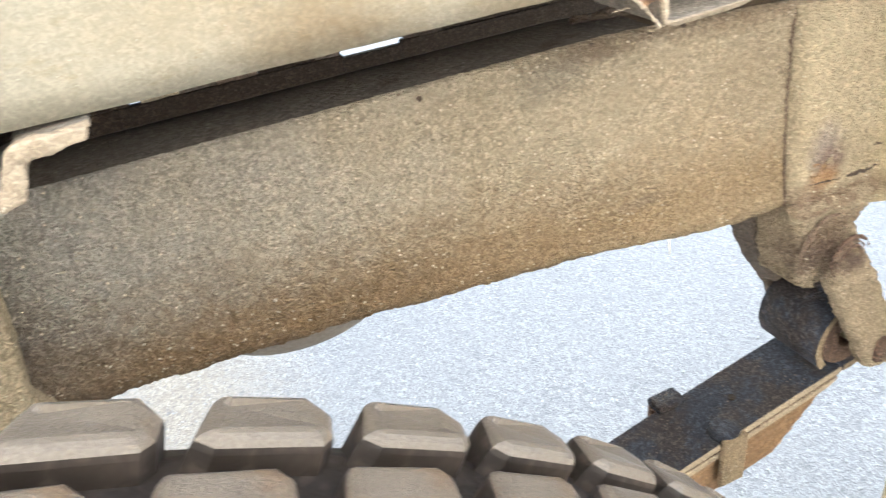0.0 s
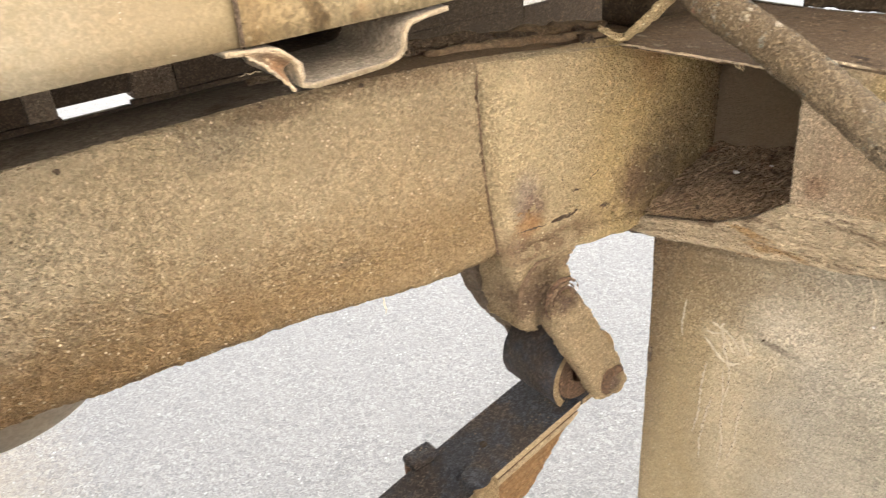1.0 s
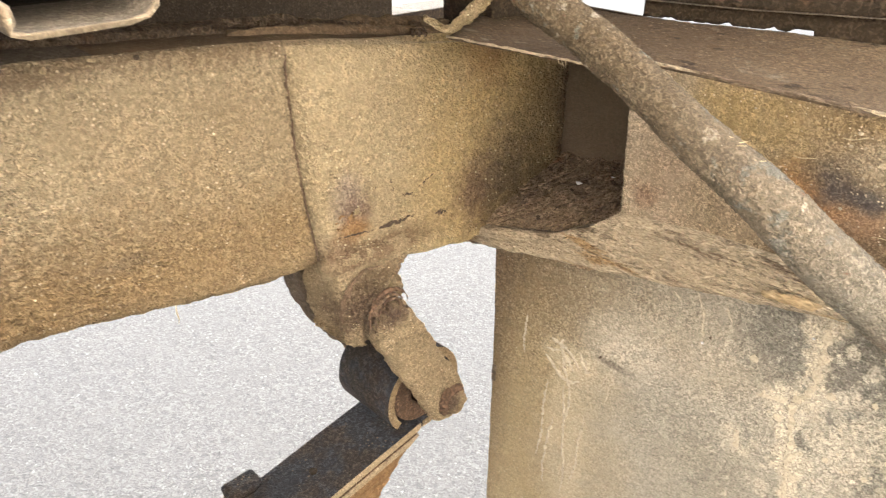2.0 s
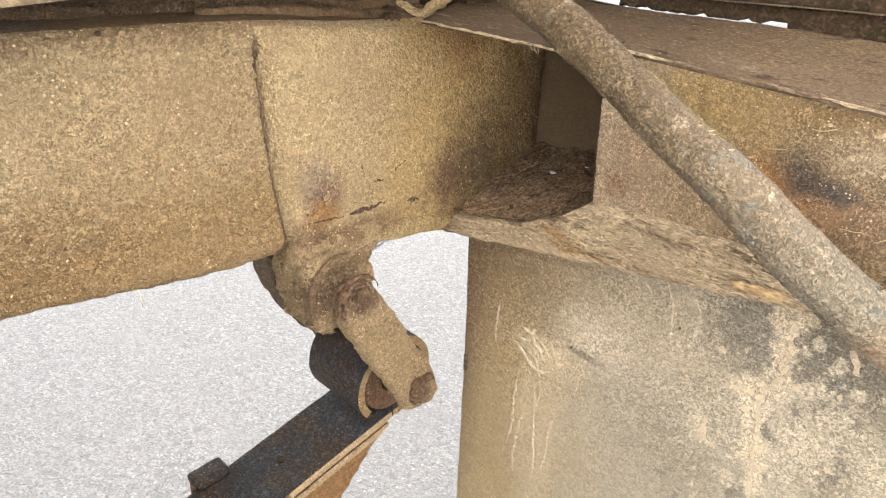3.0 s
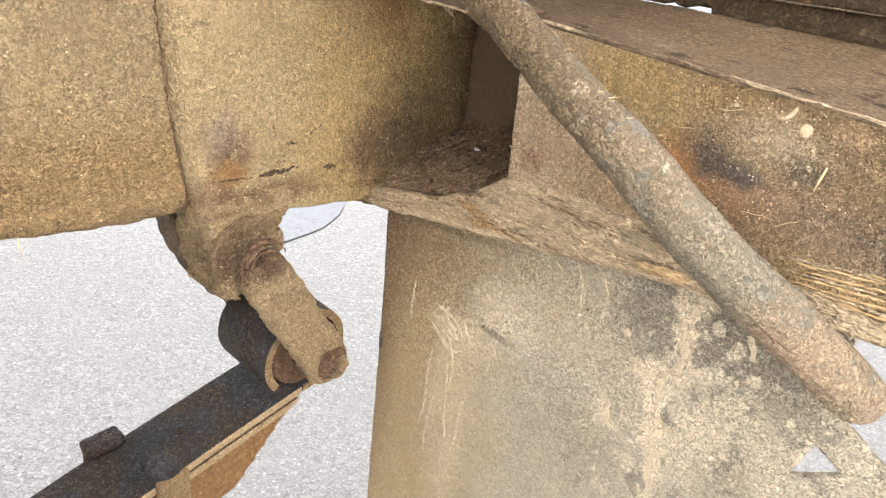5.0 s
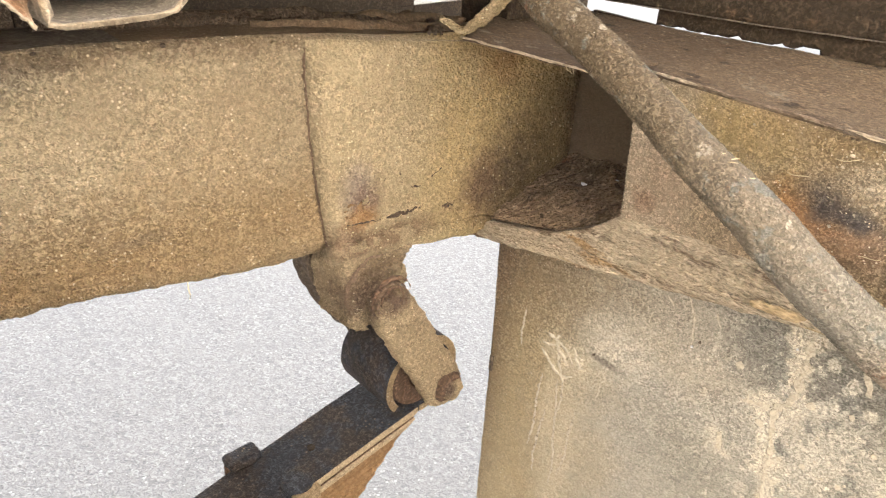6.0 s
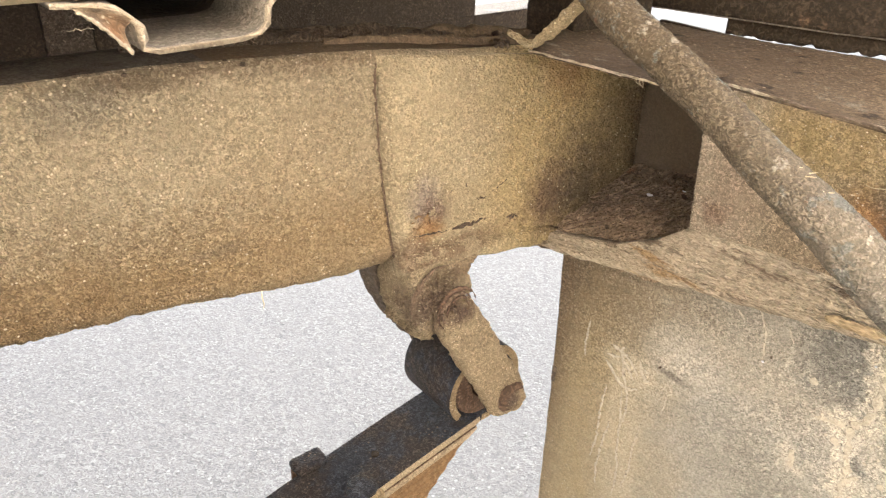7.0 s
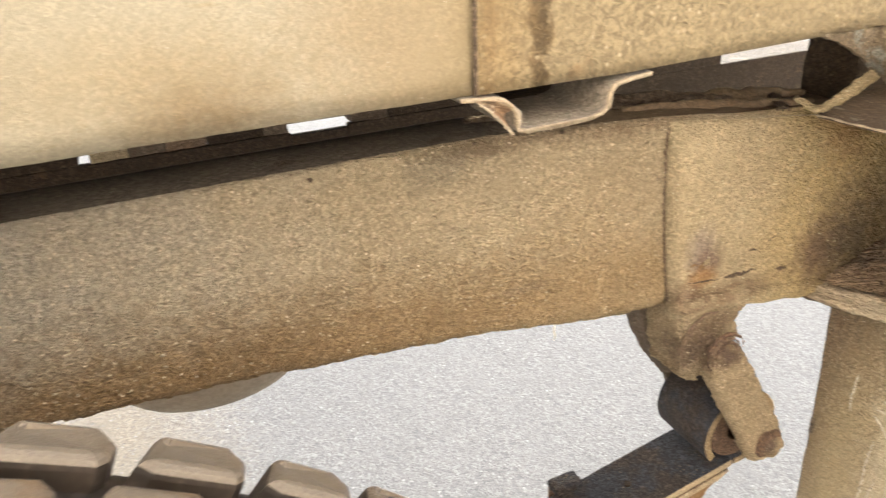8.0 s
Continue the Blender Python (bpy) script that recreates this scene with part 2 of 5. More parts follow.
FLAP = surface("dirty rubber", (0.475, 0.452, 0.398), (0.24, 0.215, 0.17), (0.70, 0.655, 0.565), grain=470, patch=12, speck=0.05, rough=0.85, bump=1.0, depth=0.0022,
               contrast=1.4, calm=("z", 0.70, 0.58, 0.55), sweep=[("y", 0.22, 0.36, (0.40, 0.315, 0.18), 0.85)], stain_in=("y", 0.21, 0.12), stain_soft=0.03,
               stain=[((0.56, 0.525, 0.45), 40.0, 0.57), ((0.235, 0.23, 0.205), 46.0, 0.565), ((0.62, 0.585, 0.505), 100.0, 0.60), ((0.17, 0.155, 0.13), 130.0, 0.65)],
               blots=[((0.67, 0.38, 0.752), (1, 0.075, 0.065), (0.18, 0.127, 0.073), 0.92, 0.9), ((0.67, 0.40, 0.66), (1, 0.016, 0.16), (0.14, 0.09, 0.052), 0.85, 0.9), ((0.67, 0.36, 0.60), (1, 0.03, 0.08), (0.30, 0.22, 0.115), 0.5, 1.0),
                      ((0.67, 0.22, 0.778), (1, 0.08, 0.028), (0.27, 0.225, 0.165), 0.45, 1.0), ((0.67, 0.132, 0.79), (1, 0.026, 0.032), (0.20, 0.195, 0.175), 0.85, 0.5),
                      ((0.67, 0.20, 0.68), (1, 0.07, 0.03), (0.30, 0.28, 0.24), 0.5, 1.0), ((0.67, 0.16, 0.64), (1, 0.04, 0.03), (0.27, 0.255, 0.215), 0.5, 0.9), ((0.67, 0.19, 0.735), (1, 0.05, 0.018), (0.45, 0.40, 0.32), 0.5, 0.9),
                      ((0.67, 0.258, 0.712), (1, 0.024, 0.020), (0.60, 0.56, 0.48), 0.75, 0.9), ((0.67, 0.30, 0.672), (1, 0.026, 0.014), (0.60, 0.54, 0.42), 0.75, 0.7),
                      ((0.67, 0.33, 0.56), (1, 0.05, 0.09), (0.50, 0.41, 0.26), 0.35, 1.0), ((0.67, 0.295, 0.55), (1, 0.012, 0.08), (0.60, 0.53, 0.40), 0.55, 0.8), ((0.67, 0.318, 0.60), (1, 0.008, 0.05), (0.60, 0.53, 0.40), 0.55, 0.7),
                      ((0.67, 0.109, 0.81), (1, 0.011, 0.04), (0.60, 0.55, 0.455), 0.95, 0.2), ((0.67, 0.107, 0.772), (1, 0.009, 0.03), (0.60, 0.55, 0.455), 0.95, 0.2), ((0.67, 0.119, 0.742), (1, 0.014, 0.010), (0.64, 0.59, 0.49), 0.9, 0.2), ((0.67, 0.112, 0.715), (1, 0.007, 0.025), (0.64, 0.59, 0.49), 0.9, 0.25),
                      ((0.67, 0.106, 0.688), (1, 0.012, 0.014), (0.64, 0.59, 0.49), 0.85, 0.3), ((0.67, 0.100, 0.66), (1, 0.006, 0.03), (0.62, 0.57, 0.475), 0.85, 0.25), ((0.67, 0.075, 0.83), (1, 0.035, 0.02), (0.58, 0.50, 0.39), 0.8, 0.5),
                      ((0.67, 0.083, 0.792), (1, 0.017, 0.024), (0.21, 0.20, 0.178), 0.95, 0.15), ((0.67, 0.056, 0.797), (1, 0.016, 0.020), (0.22, 0.21, 0.185), 0.95, 0.2), ((0.67, 0.035, 0.775), (1, 0.02, 0.02), (0.25, 0.235, 0.20), 0.8, 0.5),
                      ((0.67, 0.089, 0.800), (1, 0.004, 0.006), (0.52, 0.49, 0.42), 0.9, 0.2), ((0.67, 0.073, 0.790), (1, 0.004, 0.007), (0.50, 0.47, 0.40), 0.9, 0.2), ((0.67, 0.057, 0.777), (1, 0.004, 0.004), (0.62, 0.58, 0.49), 0.9, 0.2),
                      ((0.67, 0.07, 0.72), (1, 0.03, 0.03), (0.55, 0.51, 0.43), 0.6, 0.9), ((0.67, 0.147, 0.687), (1, 0.012, 0.012), (0.60, 0.56, 0.47), 0.8, 0.4), ((0.67, 0.05, 0.69), (1, 0.015, 0.02), (0.28, 0.26, 0.22), 0.7, 0.6),
                      ((0.67, 0.262, 0.694), (1, 0.016, 0.003), (0.20, 0.18, 0.15), 0.85, 0.5)])
BEAM = surface("speckled rusty dirt", (0.44, 0.345, 0.235), (0.17, 0.115, 0.072), (0.80, 0.69, 0.53), grain=580, patch=18, speck=0.09, bump=1.0, depth=0.005, contrast=1.05,
               blots=[((0.657, 0.195, 0.942), (1, 0.035, 0.022), (0.43, 0.315, 0.14), 0.8, 0.9), ((0.657, 0.115, 0.952), (1, 0.035, 0.008), (0.30, 0.21, 0.10), 0.7, 0.9), ((0.657, 0.04, 0.945), (1, 0.05, 0.012), (0.24, 0.18, 0.115), 0.6, 0.9),
                      ((0.657, 0.142, 0.903), (1, 0.020, 0.012), (0.44, 0.22, 0.07), 0.85, 0.8), ((0.657, 0.112, 0.892), (1, 0.028, 0.010), (0.40, 0.20, 0.085), 0.85, 0.8),
                      ((0.657, 0.06, 0.902), (1, 0.05, 0.012), (0.40, 0.28, 0.20), 0.7, 0.9), ((0.657, 0.085, 0.878), (1, 0.035, 0.010), (0.19, 0.115, 0.062), 0.8, 0.9), ((0.657, 0.020, 0.864), (1, 0.055, 0.012), (0.46, 0.35, 0.20), 0.8, 0.8), ((0.657, 0.03, 0.888), (1, 0.05, 0.012), (0.38, 0.30, 0.22), 0.6, 0.9),
                      ((0.657, 0.131, 0.917), (1, 0.011, 0.009), (0.085, 0.078, 0.078), 0.8, 0.9), ((0.657, 0.121, 0.911), (1, 0.010, 0.007), (0.075, 0.070, 0.072), 0.8, 0.9), ((0.657, 0.105, 0.910), (1, 0.010, 0.006), (0.07, 0.07, 0.078), 0.85, 0.6),
                      ((0.657, 0.090, 0.934), (1, 0.020, 0.012), (0.58, 0.50, 0.39), 0.6, 0.9), ((0.657, 0.055, 0.951), (1, 0.008, 0.006), (0.50, 0.36, 0.24), 0.7, 0.7), ((0.657, 0.072, 0.924), (1, 0.012, 0.006), (0.11, 0.095, 0.085), 0.7, 0.7),
                      ((0.657, 0.256, 0.866), (1, 0.008, 0.008), (0.22, 0.11, 0.07), 0.6, 0.7), ((0.657, 0.0, 0.90), (1, 0.05, 0.014), (0.10, 0.085, 0.08), 0.6, 0.7), ((0.657, 0.245, 0.885), (1, 0.018, 0.03), (0.36, 0.23, 0.155), 0.35, 0.9)],
               sweep=[("y", 0.185, 0.13, (0.25, 0.185, 0.11), 0.85), ("y", 0.205, 0.24, (0.52, 0.435, 0.33), 0.8)])
STREAK = surface("flaking layered rust", (0.585, 0.495, 0.365), (0.25, 0.185, 0.125), (0.76, 0.67, 0.52), grain=520, patch=20, bump=1.0, depth=0.005, stretch=(1, 0.34, 1), contrast=1.25,
                 stain=[((0.54, 0.40, 0.21), 16.0, 0.60, (1, 0.25, 2)), ((0.15, 0.10, 0.068), 42.0, 0.545, (1, 0.14, 1.6)), ((0.66, 0.58, 0.45), 36.0, 0.60, (1, 0.12, 2)), ((0.42, 0.27, 0.13), 30.0, 0.62, (1, 0.2, 1.5))], stain_soft=0.06)
SHELF = surface("dusty scuffed sheet", (0.155, 0.112, 0.070), (0.080, 0.054, 0.032), (0.265, 0.21, 0.145), grain=420, patch=16, bump=0.7, depth=0.003, stretch=(1, 0.75, 1), contrast=1.0,
                stain=[((0.022, 0.013, 0.009), 62.0, 0.60, (0.8, 0.4, 1)), ((0.20, 0.17, 0.13), 34.0, 0.60), ((0.10, 0.055, 0.03), 24.0, 0.62)], stain_soft=0.05, sweep=[("y", 0.17, 0.30, (0.082, 0.055, 0.034), 0.85)])
GRIME = surface("greasy black dirt", (0.145, 0.11, 0.08), (0.07, 0.052, 0.038), (0.25, 0.20, 0.145), grain=280, patch=20, rough=0.7, bump=0.7, depth=0.004,
                stain=[((0.10, 0.055, 0.035), 22.0, 0.6)])
FLAKES = surface("dark flaking rust", (0.11, 0.078, 0.054), (0.05, 0.034, 0.024), (0.25, 0.19, 0.13), grain=320, patch=26, rough=0.8, bump=1.0, depth=0.005,
                 stain=[((0.16, 0.085, 0.045), 30.0, 0.6)])
BROWN_FILM = surface("smooth brown mud film", (0.150, 0.105, 0.066), (0.085, 0.055, 0.034), (0.24, 0.18, 0.12), grain=420, patch=18, rough=0.85, bump=0.6, depth=0.003, contrast=0.8,
                     stain=[((0.17, 0.095, 0.05), 30.0, 0.60), ((0.06, 0.038, 0.024), 26.0, 0.60, (0.5, 1, 1))])
# the sweep turns the floor darker deeper into the pocket
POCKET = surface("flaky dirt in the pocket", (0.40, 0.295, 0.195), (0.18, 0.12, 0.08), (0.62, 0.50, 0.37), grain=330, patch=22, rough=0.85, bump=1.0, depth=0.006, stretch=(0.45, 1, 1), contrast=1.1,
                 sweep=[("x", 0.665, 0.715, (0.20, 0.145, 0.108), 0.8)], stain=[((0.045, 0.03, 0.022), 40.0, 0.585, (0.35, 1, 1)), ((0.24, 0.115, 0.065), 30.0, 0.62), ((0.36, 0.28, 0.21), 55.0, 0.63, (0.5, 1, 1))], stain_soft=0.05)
RUSTY_MUD = surface("rust-stained mud", (0.24, 0.165, 0.112), (0.11, 0.07, 0.048), (0.40, 0.305, 0.21), grain=380, patch=34, rough=0.85, bump=1.0, depth=0.005,
                    stain=[((0.12, 0.07, 0.05), 55.0, 0.60)])
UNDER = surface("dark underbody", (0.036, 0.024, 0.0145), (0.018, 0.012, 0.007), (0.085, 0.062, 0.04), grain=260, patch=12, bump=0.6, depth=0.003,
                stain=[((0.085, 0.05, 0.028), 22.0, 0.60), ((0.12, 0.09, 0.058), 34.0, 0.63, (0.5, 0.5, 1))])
TOPSIDE = surface("grey dusty steel", (0.135, 0.112, 0.09), (0.07, 0.052, 0.038), (0.21, 0.18, 0.145), grain=280, patch=14, bump=0.5, depth=0.003,
                  stain=[((0.05, 0.032, 0.02), 20.0, 0.58, (0.6, 1, 1)), ((0.20, 0.165, 0.12), 30.0, 0.62, (0.4, 1, 1))])
BLUE_STEEL = surface("blue-black spring steel", (0.026, 0.030, 0.042), (0.012, 0.012, 0.015), (0.115, 0.09, 0.072), grain=330, patch=26, rough=0.72, bump=0.7, depth=0.0025, contrast=1.2,
                     stain=[((0.036, 0.026, 0.021), 24.0, 0.45), ((0.060, 0.038, 0.028), 40.0, 0.62), ((0.030, 0.048, 0.075), 22.0, 0.60)])
RUST = surface("orange rust", (0.27, 0.165, 0.08), (0.15, 0.085, 0.04), (0.38, 0.26, 0.15), grain=240, patch=30, bump=0.6, depth=0.003)
LEAF_RUST = surface("smooth tan rust", (0.215, 0.128, 0.062), (0.12, 0.068, 0.032), (0.31, 0.21, 0.12), grain=240, patch=24, bump=0.4, depth=0.0015, contrast=0.8)
DARK_RUST = surface("dark scaly rust", (0.13, 0.08, 0.052), (0.06, 0.035, 0.024), (0.25, 0.17, 0.11), grain=240, patch=40, bump=0.9, depth=0.004)
TREAD = surface("dusty tyre rubber", (0.178, 0.150, 0.119), (0.105, 0.080, 0.057), (0.27, 0.24, 0.20), grain=760, patch=22, speck=0.0, rough=0.30, bump=0.4, depth=0.0010, tint=0.35, contrast=0.5, patch_mix=0.9,
                stain=[((0.15, 0.10, 0.06), 28.0, 0.56), ((0.27, 0.245, 0.21), 45.0, 0.62)])
RUBBER = surface("black tyre rubber", (0.036, 0.027, 0.021), (0.018, 0.013, 0.010), (0.085, 0.068, 0.053), grain=120, patch=18, speck=0.0, rough=0.55, bump=0.25, depth=0.0015, stain=[((0.10, 0.075, 0.052), 40.0, 0.60)])
GRAVEL = surface("pale gravelled asphalt", (0.112, 0.1135, 0.117), (0.064, 0.065, 0.068), (0.172, 0.1745, 0.179), grain=125, patch=3, speck=0.10, rough=0.9, bump=0.5, depth=0.003, patch_mix=0.4, contrast=0.85,
                 stain=[((0.070, 0.071, 0.074), 62.0, 0.57), ((0.16, 0.163, 0.168), 90.0, 0.60)], blots=[((-0.14, 1.55, 0.0), (0.16, 0.5, 1), (0.132, 0.113, 0.086), 0.85, 0.9)])
PEBBLE = surface("pale grit", (0.165, 0.168, 0.172), (0.135, 0.137, 0.14), (0.205, 0.208, 0.212), grain=90, patch=40, speck=0.0, rough=0.9, bump=0.2)
WALL = surface("pale plastered wall", (0.80, 0.755, 0.68), (0.7, 0.65, 0.57), (0.84, 0.80, 0.73), grain=60, patch=1.2, speck=0.0, bump=0.4, depth=0.003, contrast=0.3)
STRUT = surface("mottled dirty tube", (0.235, 0.198, 0.15), (0.12, 0.09, 0.064), (0.43, 0.375, 0.30), grain=480, patch=34, speck=0.05, bump=1.0, depth=0.003, contrast=1.0,
                stain=[((0.39, 0.345, 0.28), 62.0, 0.60), ((0.23, 0.125, 0.085), 60.0, 0.63), ((0.185, 0.185, 0.165), 46.0, 0.55), ((0.075, 0.06, 0.046), 70.0, 0.64)], stain_soft=0.05,
                sweep=[("y", 0.11, 0.22, (0.115, 0.083, 0.048), 0.9), ("y", 0.05, 0.0, (0.37, 0.305, 0.235), 0.5)], blots=[((0.575, 0.07, 0.885), (0.05, 0.04, 0.03), (0.215, 0.205, 0.175), 0.7, 0.9), ((0.60, 0.035, 0.845), (0.05, 0.02, 0.02), (0.40, 0.30, 0.225), 0.6, 0.9)])
SPLASH = surface("dried pale splash", (0.50, 0.43, 0.325), (0.38, 0.315, 0.23), (0.60, 0.53, 0.42), grain=220, patch=30, speck=0.0, bump=0.4, depth=0.002)
PALE_SPLASH = surface("pale dried splash", (0.555, 0.505, 0.41), (0.43, 0.37, 0.28), (0.68, 0.62, 0.515), grain=320, patch=30, speck=0.0, bump=0.6, depth=0.002)
STRAW_RUST = surface("golden layered rust", (0.46, 0.355, 0.215), (0.25, 0.165, 0.085), (0.64, 0.54, 0.38), grain=420, patch=30, bump=0.8, depth=0.003, stretch=(1, 0.3, 1), stain=[((0.62, 0.54, 0.42), 60.0, 0.60, (1, 0.4, 1))])
POCKET_WALL = surface("smooth dark brown", (0.130, 0.098, 0.070), (0.08, 0.058, 0.041), (0.19, 0.15, 0.11), grain=420, patch=14, speck=0.04, rough=0.75, bump=0.5, depth=0.002, contrast=0.6, stain=[((0.035, 0.024, 0.018), 30.0, 0.60, (1, 1, 0.4)), ((0.15, 0.075, 0.045), 26.0, 0.64)])
FIBRE = surface("dry straw", (0.62, 0.52, 0.34), (0.5, 0.4, 0.25), (0.75, 0.66, 0.5), grain=200, patch=40, speck=0.0, bump=0.1)
GROUND_SHADE = surface("pale blue ground shade", (0.118, 0.126, 0.140), (0.105, 0.113, 0.127), (0.130, 0.139, 0.152), grain=60, patch=6, speck=0.0, rough=1.0, bump=0.1)
WHITE = surface("pale painted steel", (0.72, 0.74, 0.78), (0.6, 0.62, 0.66), (0.8, 0.81, 0.84), grain=60, patch=6, speck=0.0, rough=0.5, bump=0.1)
TANK = surface("dusty grey tank paint", (0.36, 0.31, 0.25), (0.27, 0.225, 0.175), (0.44, 0.39, 0.32), grain=140, patch=8, speck=0.0, rough=0.6, bump=0.2)

# ---- building helpers ----
BASES = {}


def thing(name, base, label, category, group=""):
    ob = new(name)
    ob.empty_display_size = 0.05
    ob.location = base
    BASES[ob] = Vector(base)
    return tagged(ob, label, category, group)


def part(name, bm, material, parent=None, label=""):
    """Links a bmesh as one mesh object, under a thing or a part if one is given."""
    me = bpy.data.meshes.new(name)
    bm.normal_update()
    bm.to_mesh(me)
    bm.free()
    for m in material if isinstance(material, (list, tuple)) else (material,):
        me.materials.append(m)
    ob = new(name, me)
    if parent is not None:
        ob.parent = parent
        ob.matrix_parent_inverse = Matrix.Translation(-BASES.get(parent, Vector()))
    if label:
        ob["label"] = label
    return ob


def smooth(bm):
    for f in bm.faces:
        f.smooth = True
    return bm


def box(x0, x1, y0, y1, z0, z1, bevel=0.002, cuts=0, rough=0.0, seed=0.0):
    bm = bmesh.new()
    bmesh.ops.create_cube(bm, size=1.0, matrix=Matrix.Translation(((x0 + x1) / 2, (y0 + y1) / 2, (z0 + z1) / 2)) @ Matrix.Diagonal((x1 - x0, y1 - y0, z1 - z0, 1)))
    if bevel:
        bmesh.ops.bevel(bm, geom=bm.edges[:], offset=bevel, segments=2, affect="EDGES", profile=0.6)
    if cuts:
        bmesh.ops.subdivide_edges(bm, edges=bm.edges[:], cuts=cuts, use_grid_fill=True)
    if rough:
        roughen(bm, rough, 60.0, seed)
    return bm


def roughen(bm, amount, scale, seed=0.0):
    bm.normal_update()
    for v in bm.verts:
        p = v.co * scale + Vector((seed, seed * 1.7, -seed))
        v.co += v.normal * amount * (noise.noise(p) + 0.5 * noise.noise(p * 2.3))
    return bm


def crust(x, y, z, size=1.0):
    """Height of dried, worm-like mud crust at a place, in metres."""
    p = Vector((x, y, z)) / size
    a = noise.noise(p * 210)
    b = noise.noise(p * 430 + Vector((7, 3, 1)))
    c = noise.noise(p * 70 + Vector((1, 9, 4)))
    return size * (0.0011 * (1 - 2.4 * abs(a)) + 0.0005 * b + 0.0007 * c)


def muddy(bm, amount):
    """Pushes a fine mesh out by the crust's height."""
    bm.normal_update()
    for v in bm.verts:
        v.co += v.normal * amount * crust(*v.co)
    return bm


def loft(rings, closed=True, caps=True):
    """A skin over rings of points; each ring is a closed loop unless closed is off."""
    bm = bmesh.new()
    rows = [[bm.verts.new(p) for p in ring] for ring in rings]
    k = len(rows[0])
    for a, b in zip(rows, rows[1:]):
        for i in range(k if closed else k - 1):
            j = (i + 1) % k
            bm.faces.new((a[i], a[j], b[j], b[i]))
    if caps and closed:
        bm.faces.new(rows[0][::-1])
        bm.faces.new(rows[-1])
    bmesh.ops.recalc_face_normals(bm, faces=bm.faces[:])
    return bm


def prism(outline, axis, a, b, bevel=0.0015, segments=2):
    """A flat outline (pairs of numbers) pushed along one axis from a to b."""
    def put(p, s):
        return {"x": (s, p[0], p[1]), "y": (p[0], s, p[1]), "z": (p[0], p[1], s)}[axis]
    bm = bmesh.new()
    low = [bm.verts.new(put(p, a)) for p in outline]
    high = [bm.verts.new(put(p, b)) for p in outline]
    bm.faces.new(low)
    bm.faces.new(high[::-1])
    for i in range(len(low)):
        j = (i + 1) % len(low)
        bm.faces.new((low[j], low[i], high[i], high[j]))
    bmesh.ops.recalc_face_normals(bm, faces=bm.faces[:])
    if bevel:
        bmesh.ops.bevel(bm, geom=bm.edges[:], offset=bevel, segments=segments, affect="EDGES", profile=0.6)
    return bm


def tube(points, radius, sides=20, flat=1.0):
    """A round bar along points; radius may be one number or one a point."""
    pts = [Vector(p) for p in points]
    rings = []
    for i, p in enumerate(pts):
        d = (pts[min(i + 1, len(pts) - 1)] - pts[max(i - 1, 0)]).normalized()
        side = d.cross(Vector((0, 0, 1)))
        side = side.normalized() if side.length > 1e-4 else Vector((1, 0, 0))
        up = side.cross(d)
        r = radius[i] if isinstance(radius, (list, tuple)) else radius
        rings.append([p + side * r * math.cos(a) + up * r * flat * math.sin(a) for a in (2 * math.pi * k / sides for k in range(sides))])
    return smooth(loft(rings))


def cylinder(centre, axis, radius, length, sides=36, inner=0.0, bevel=0.0015):
    """A disc or pipe along one axis, its middle at centre."""
    profile = [(inner, -length / 2), (radius, -length / 2), (radius, length / 2), (inner, length / 2)]
    bm = bmesh.new()
    rings = []
    for k in range(sides):
        a = 2 * math.pi * k / sides
        rings.append([bm.verts.new((max(r, 1e-4) * math.cos(a), max(r, 1e-4) * math.sin(a), h)) for r, h in profile])
    for k in range(sides):
        a, b = rings[k], rings[(k + 1) % sides]
        for i in range(4 if inner else 3):
            j = (i + 1) % 4
            bm.faces.new((a[i], b[i], b[j], a[j]))
    if not inner:
        bmesh.ops.remove_doubles(bm, verts=bm.verts[:], dist=5e-4)
    bmesh.ops.recalc_face_normals(bm, faces=bm.faces[:])
    if bevel:
        sharp = [e for e in bm.edges if len(e.link_faces) == 2 and e.calc_face_angle(0) > 0.9]
        bmesh.ops.bevel(bm, geom=sharp, offset=bevel, segments=2, affect="EDGES", profile=0.6)
    turn = {"x": pose(0, 0, 0, 0, 90, 0), "y": pose(0, 0, 0, 90, 0, 0), "z": Matrix()}[axis]
    bmesh.ops.transform(bm, matrix=Matrix.Translation(centre) @ turn, verts=bm.verts[:])
    return bm


def between(x, table):
    """Straight-line value at x from a short table of pairs."""
    if x <= table[0][0]:
        return table[0][1]
    for (a, u), (b, v) in zip(table, table[1:]):
        if x <= b:
            return u + (v - u) * (x - a) / (b - a)
    return table[-1][1]


def arc(cx, cz, r, a0, a1, k):
    return [(cx + r * math.cos(radians(a0 + (a1 - a0) * i / k)), cz + r * math.sin(radians(a0 + (a1 - a0) * i / k))) for i in range(k + 1)]


# ---- ground ----
def build_ground():
    bm = bmesh.new()
    bmesh.ops.create_grid(bm, x_segments=60, y_segments=60, size=1.0)
    for v in bm.verts:
        for i in range(2):
            c = v.co[i]
            v.co[i] = math.copysign(abs(c) ** 3 * 396 + abs(c) * 4, c)
        near = max(0.0, 1 - v.co.xy.length / 6)
        v.co.z = (0.006 * noise.noise(Vector((v.co.x * 2.1, v.co.y * 2.1, 0.4))) - 0.004) * near
    tagged(part("ground", smooth(bm), GRAVEL), "pale grey sunlit gravelled asphalt ground", "ground", kind="structure")


build_ground()


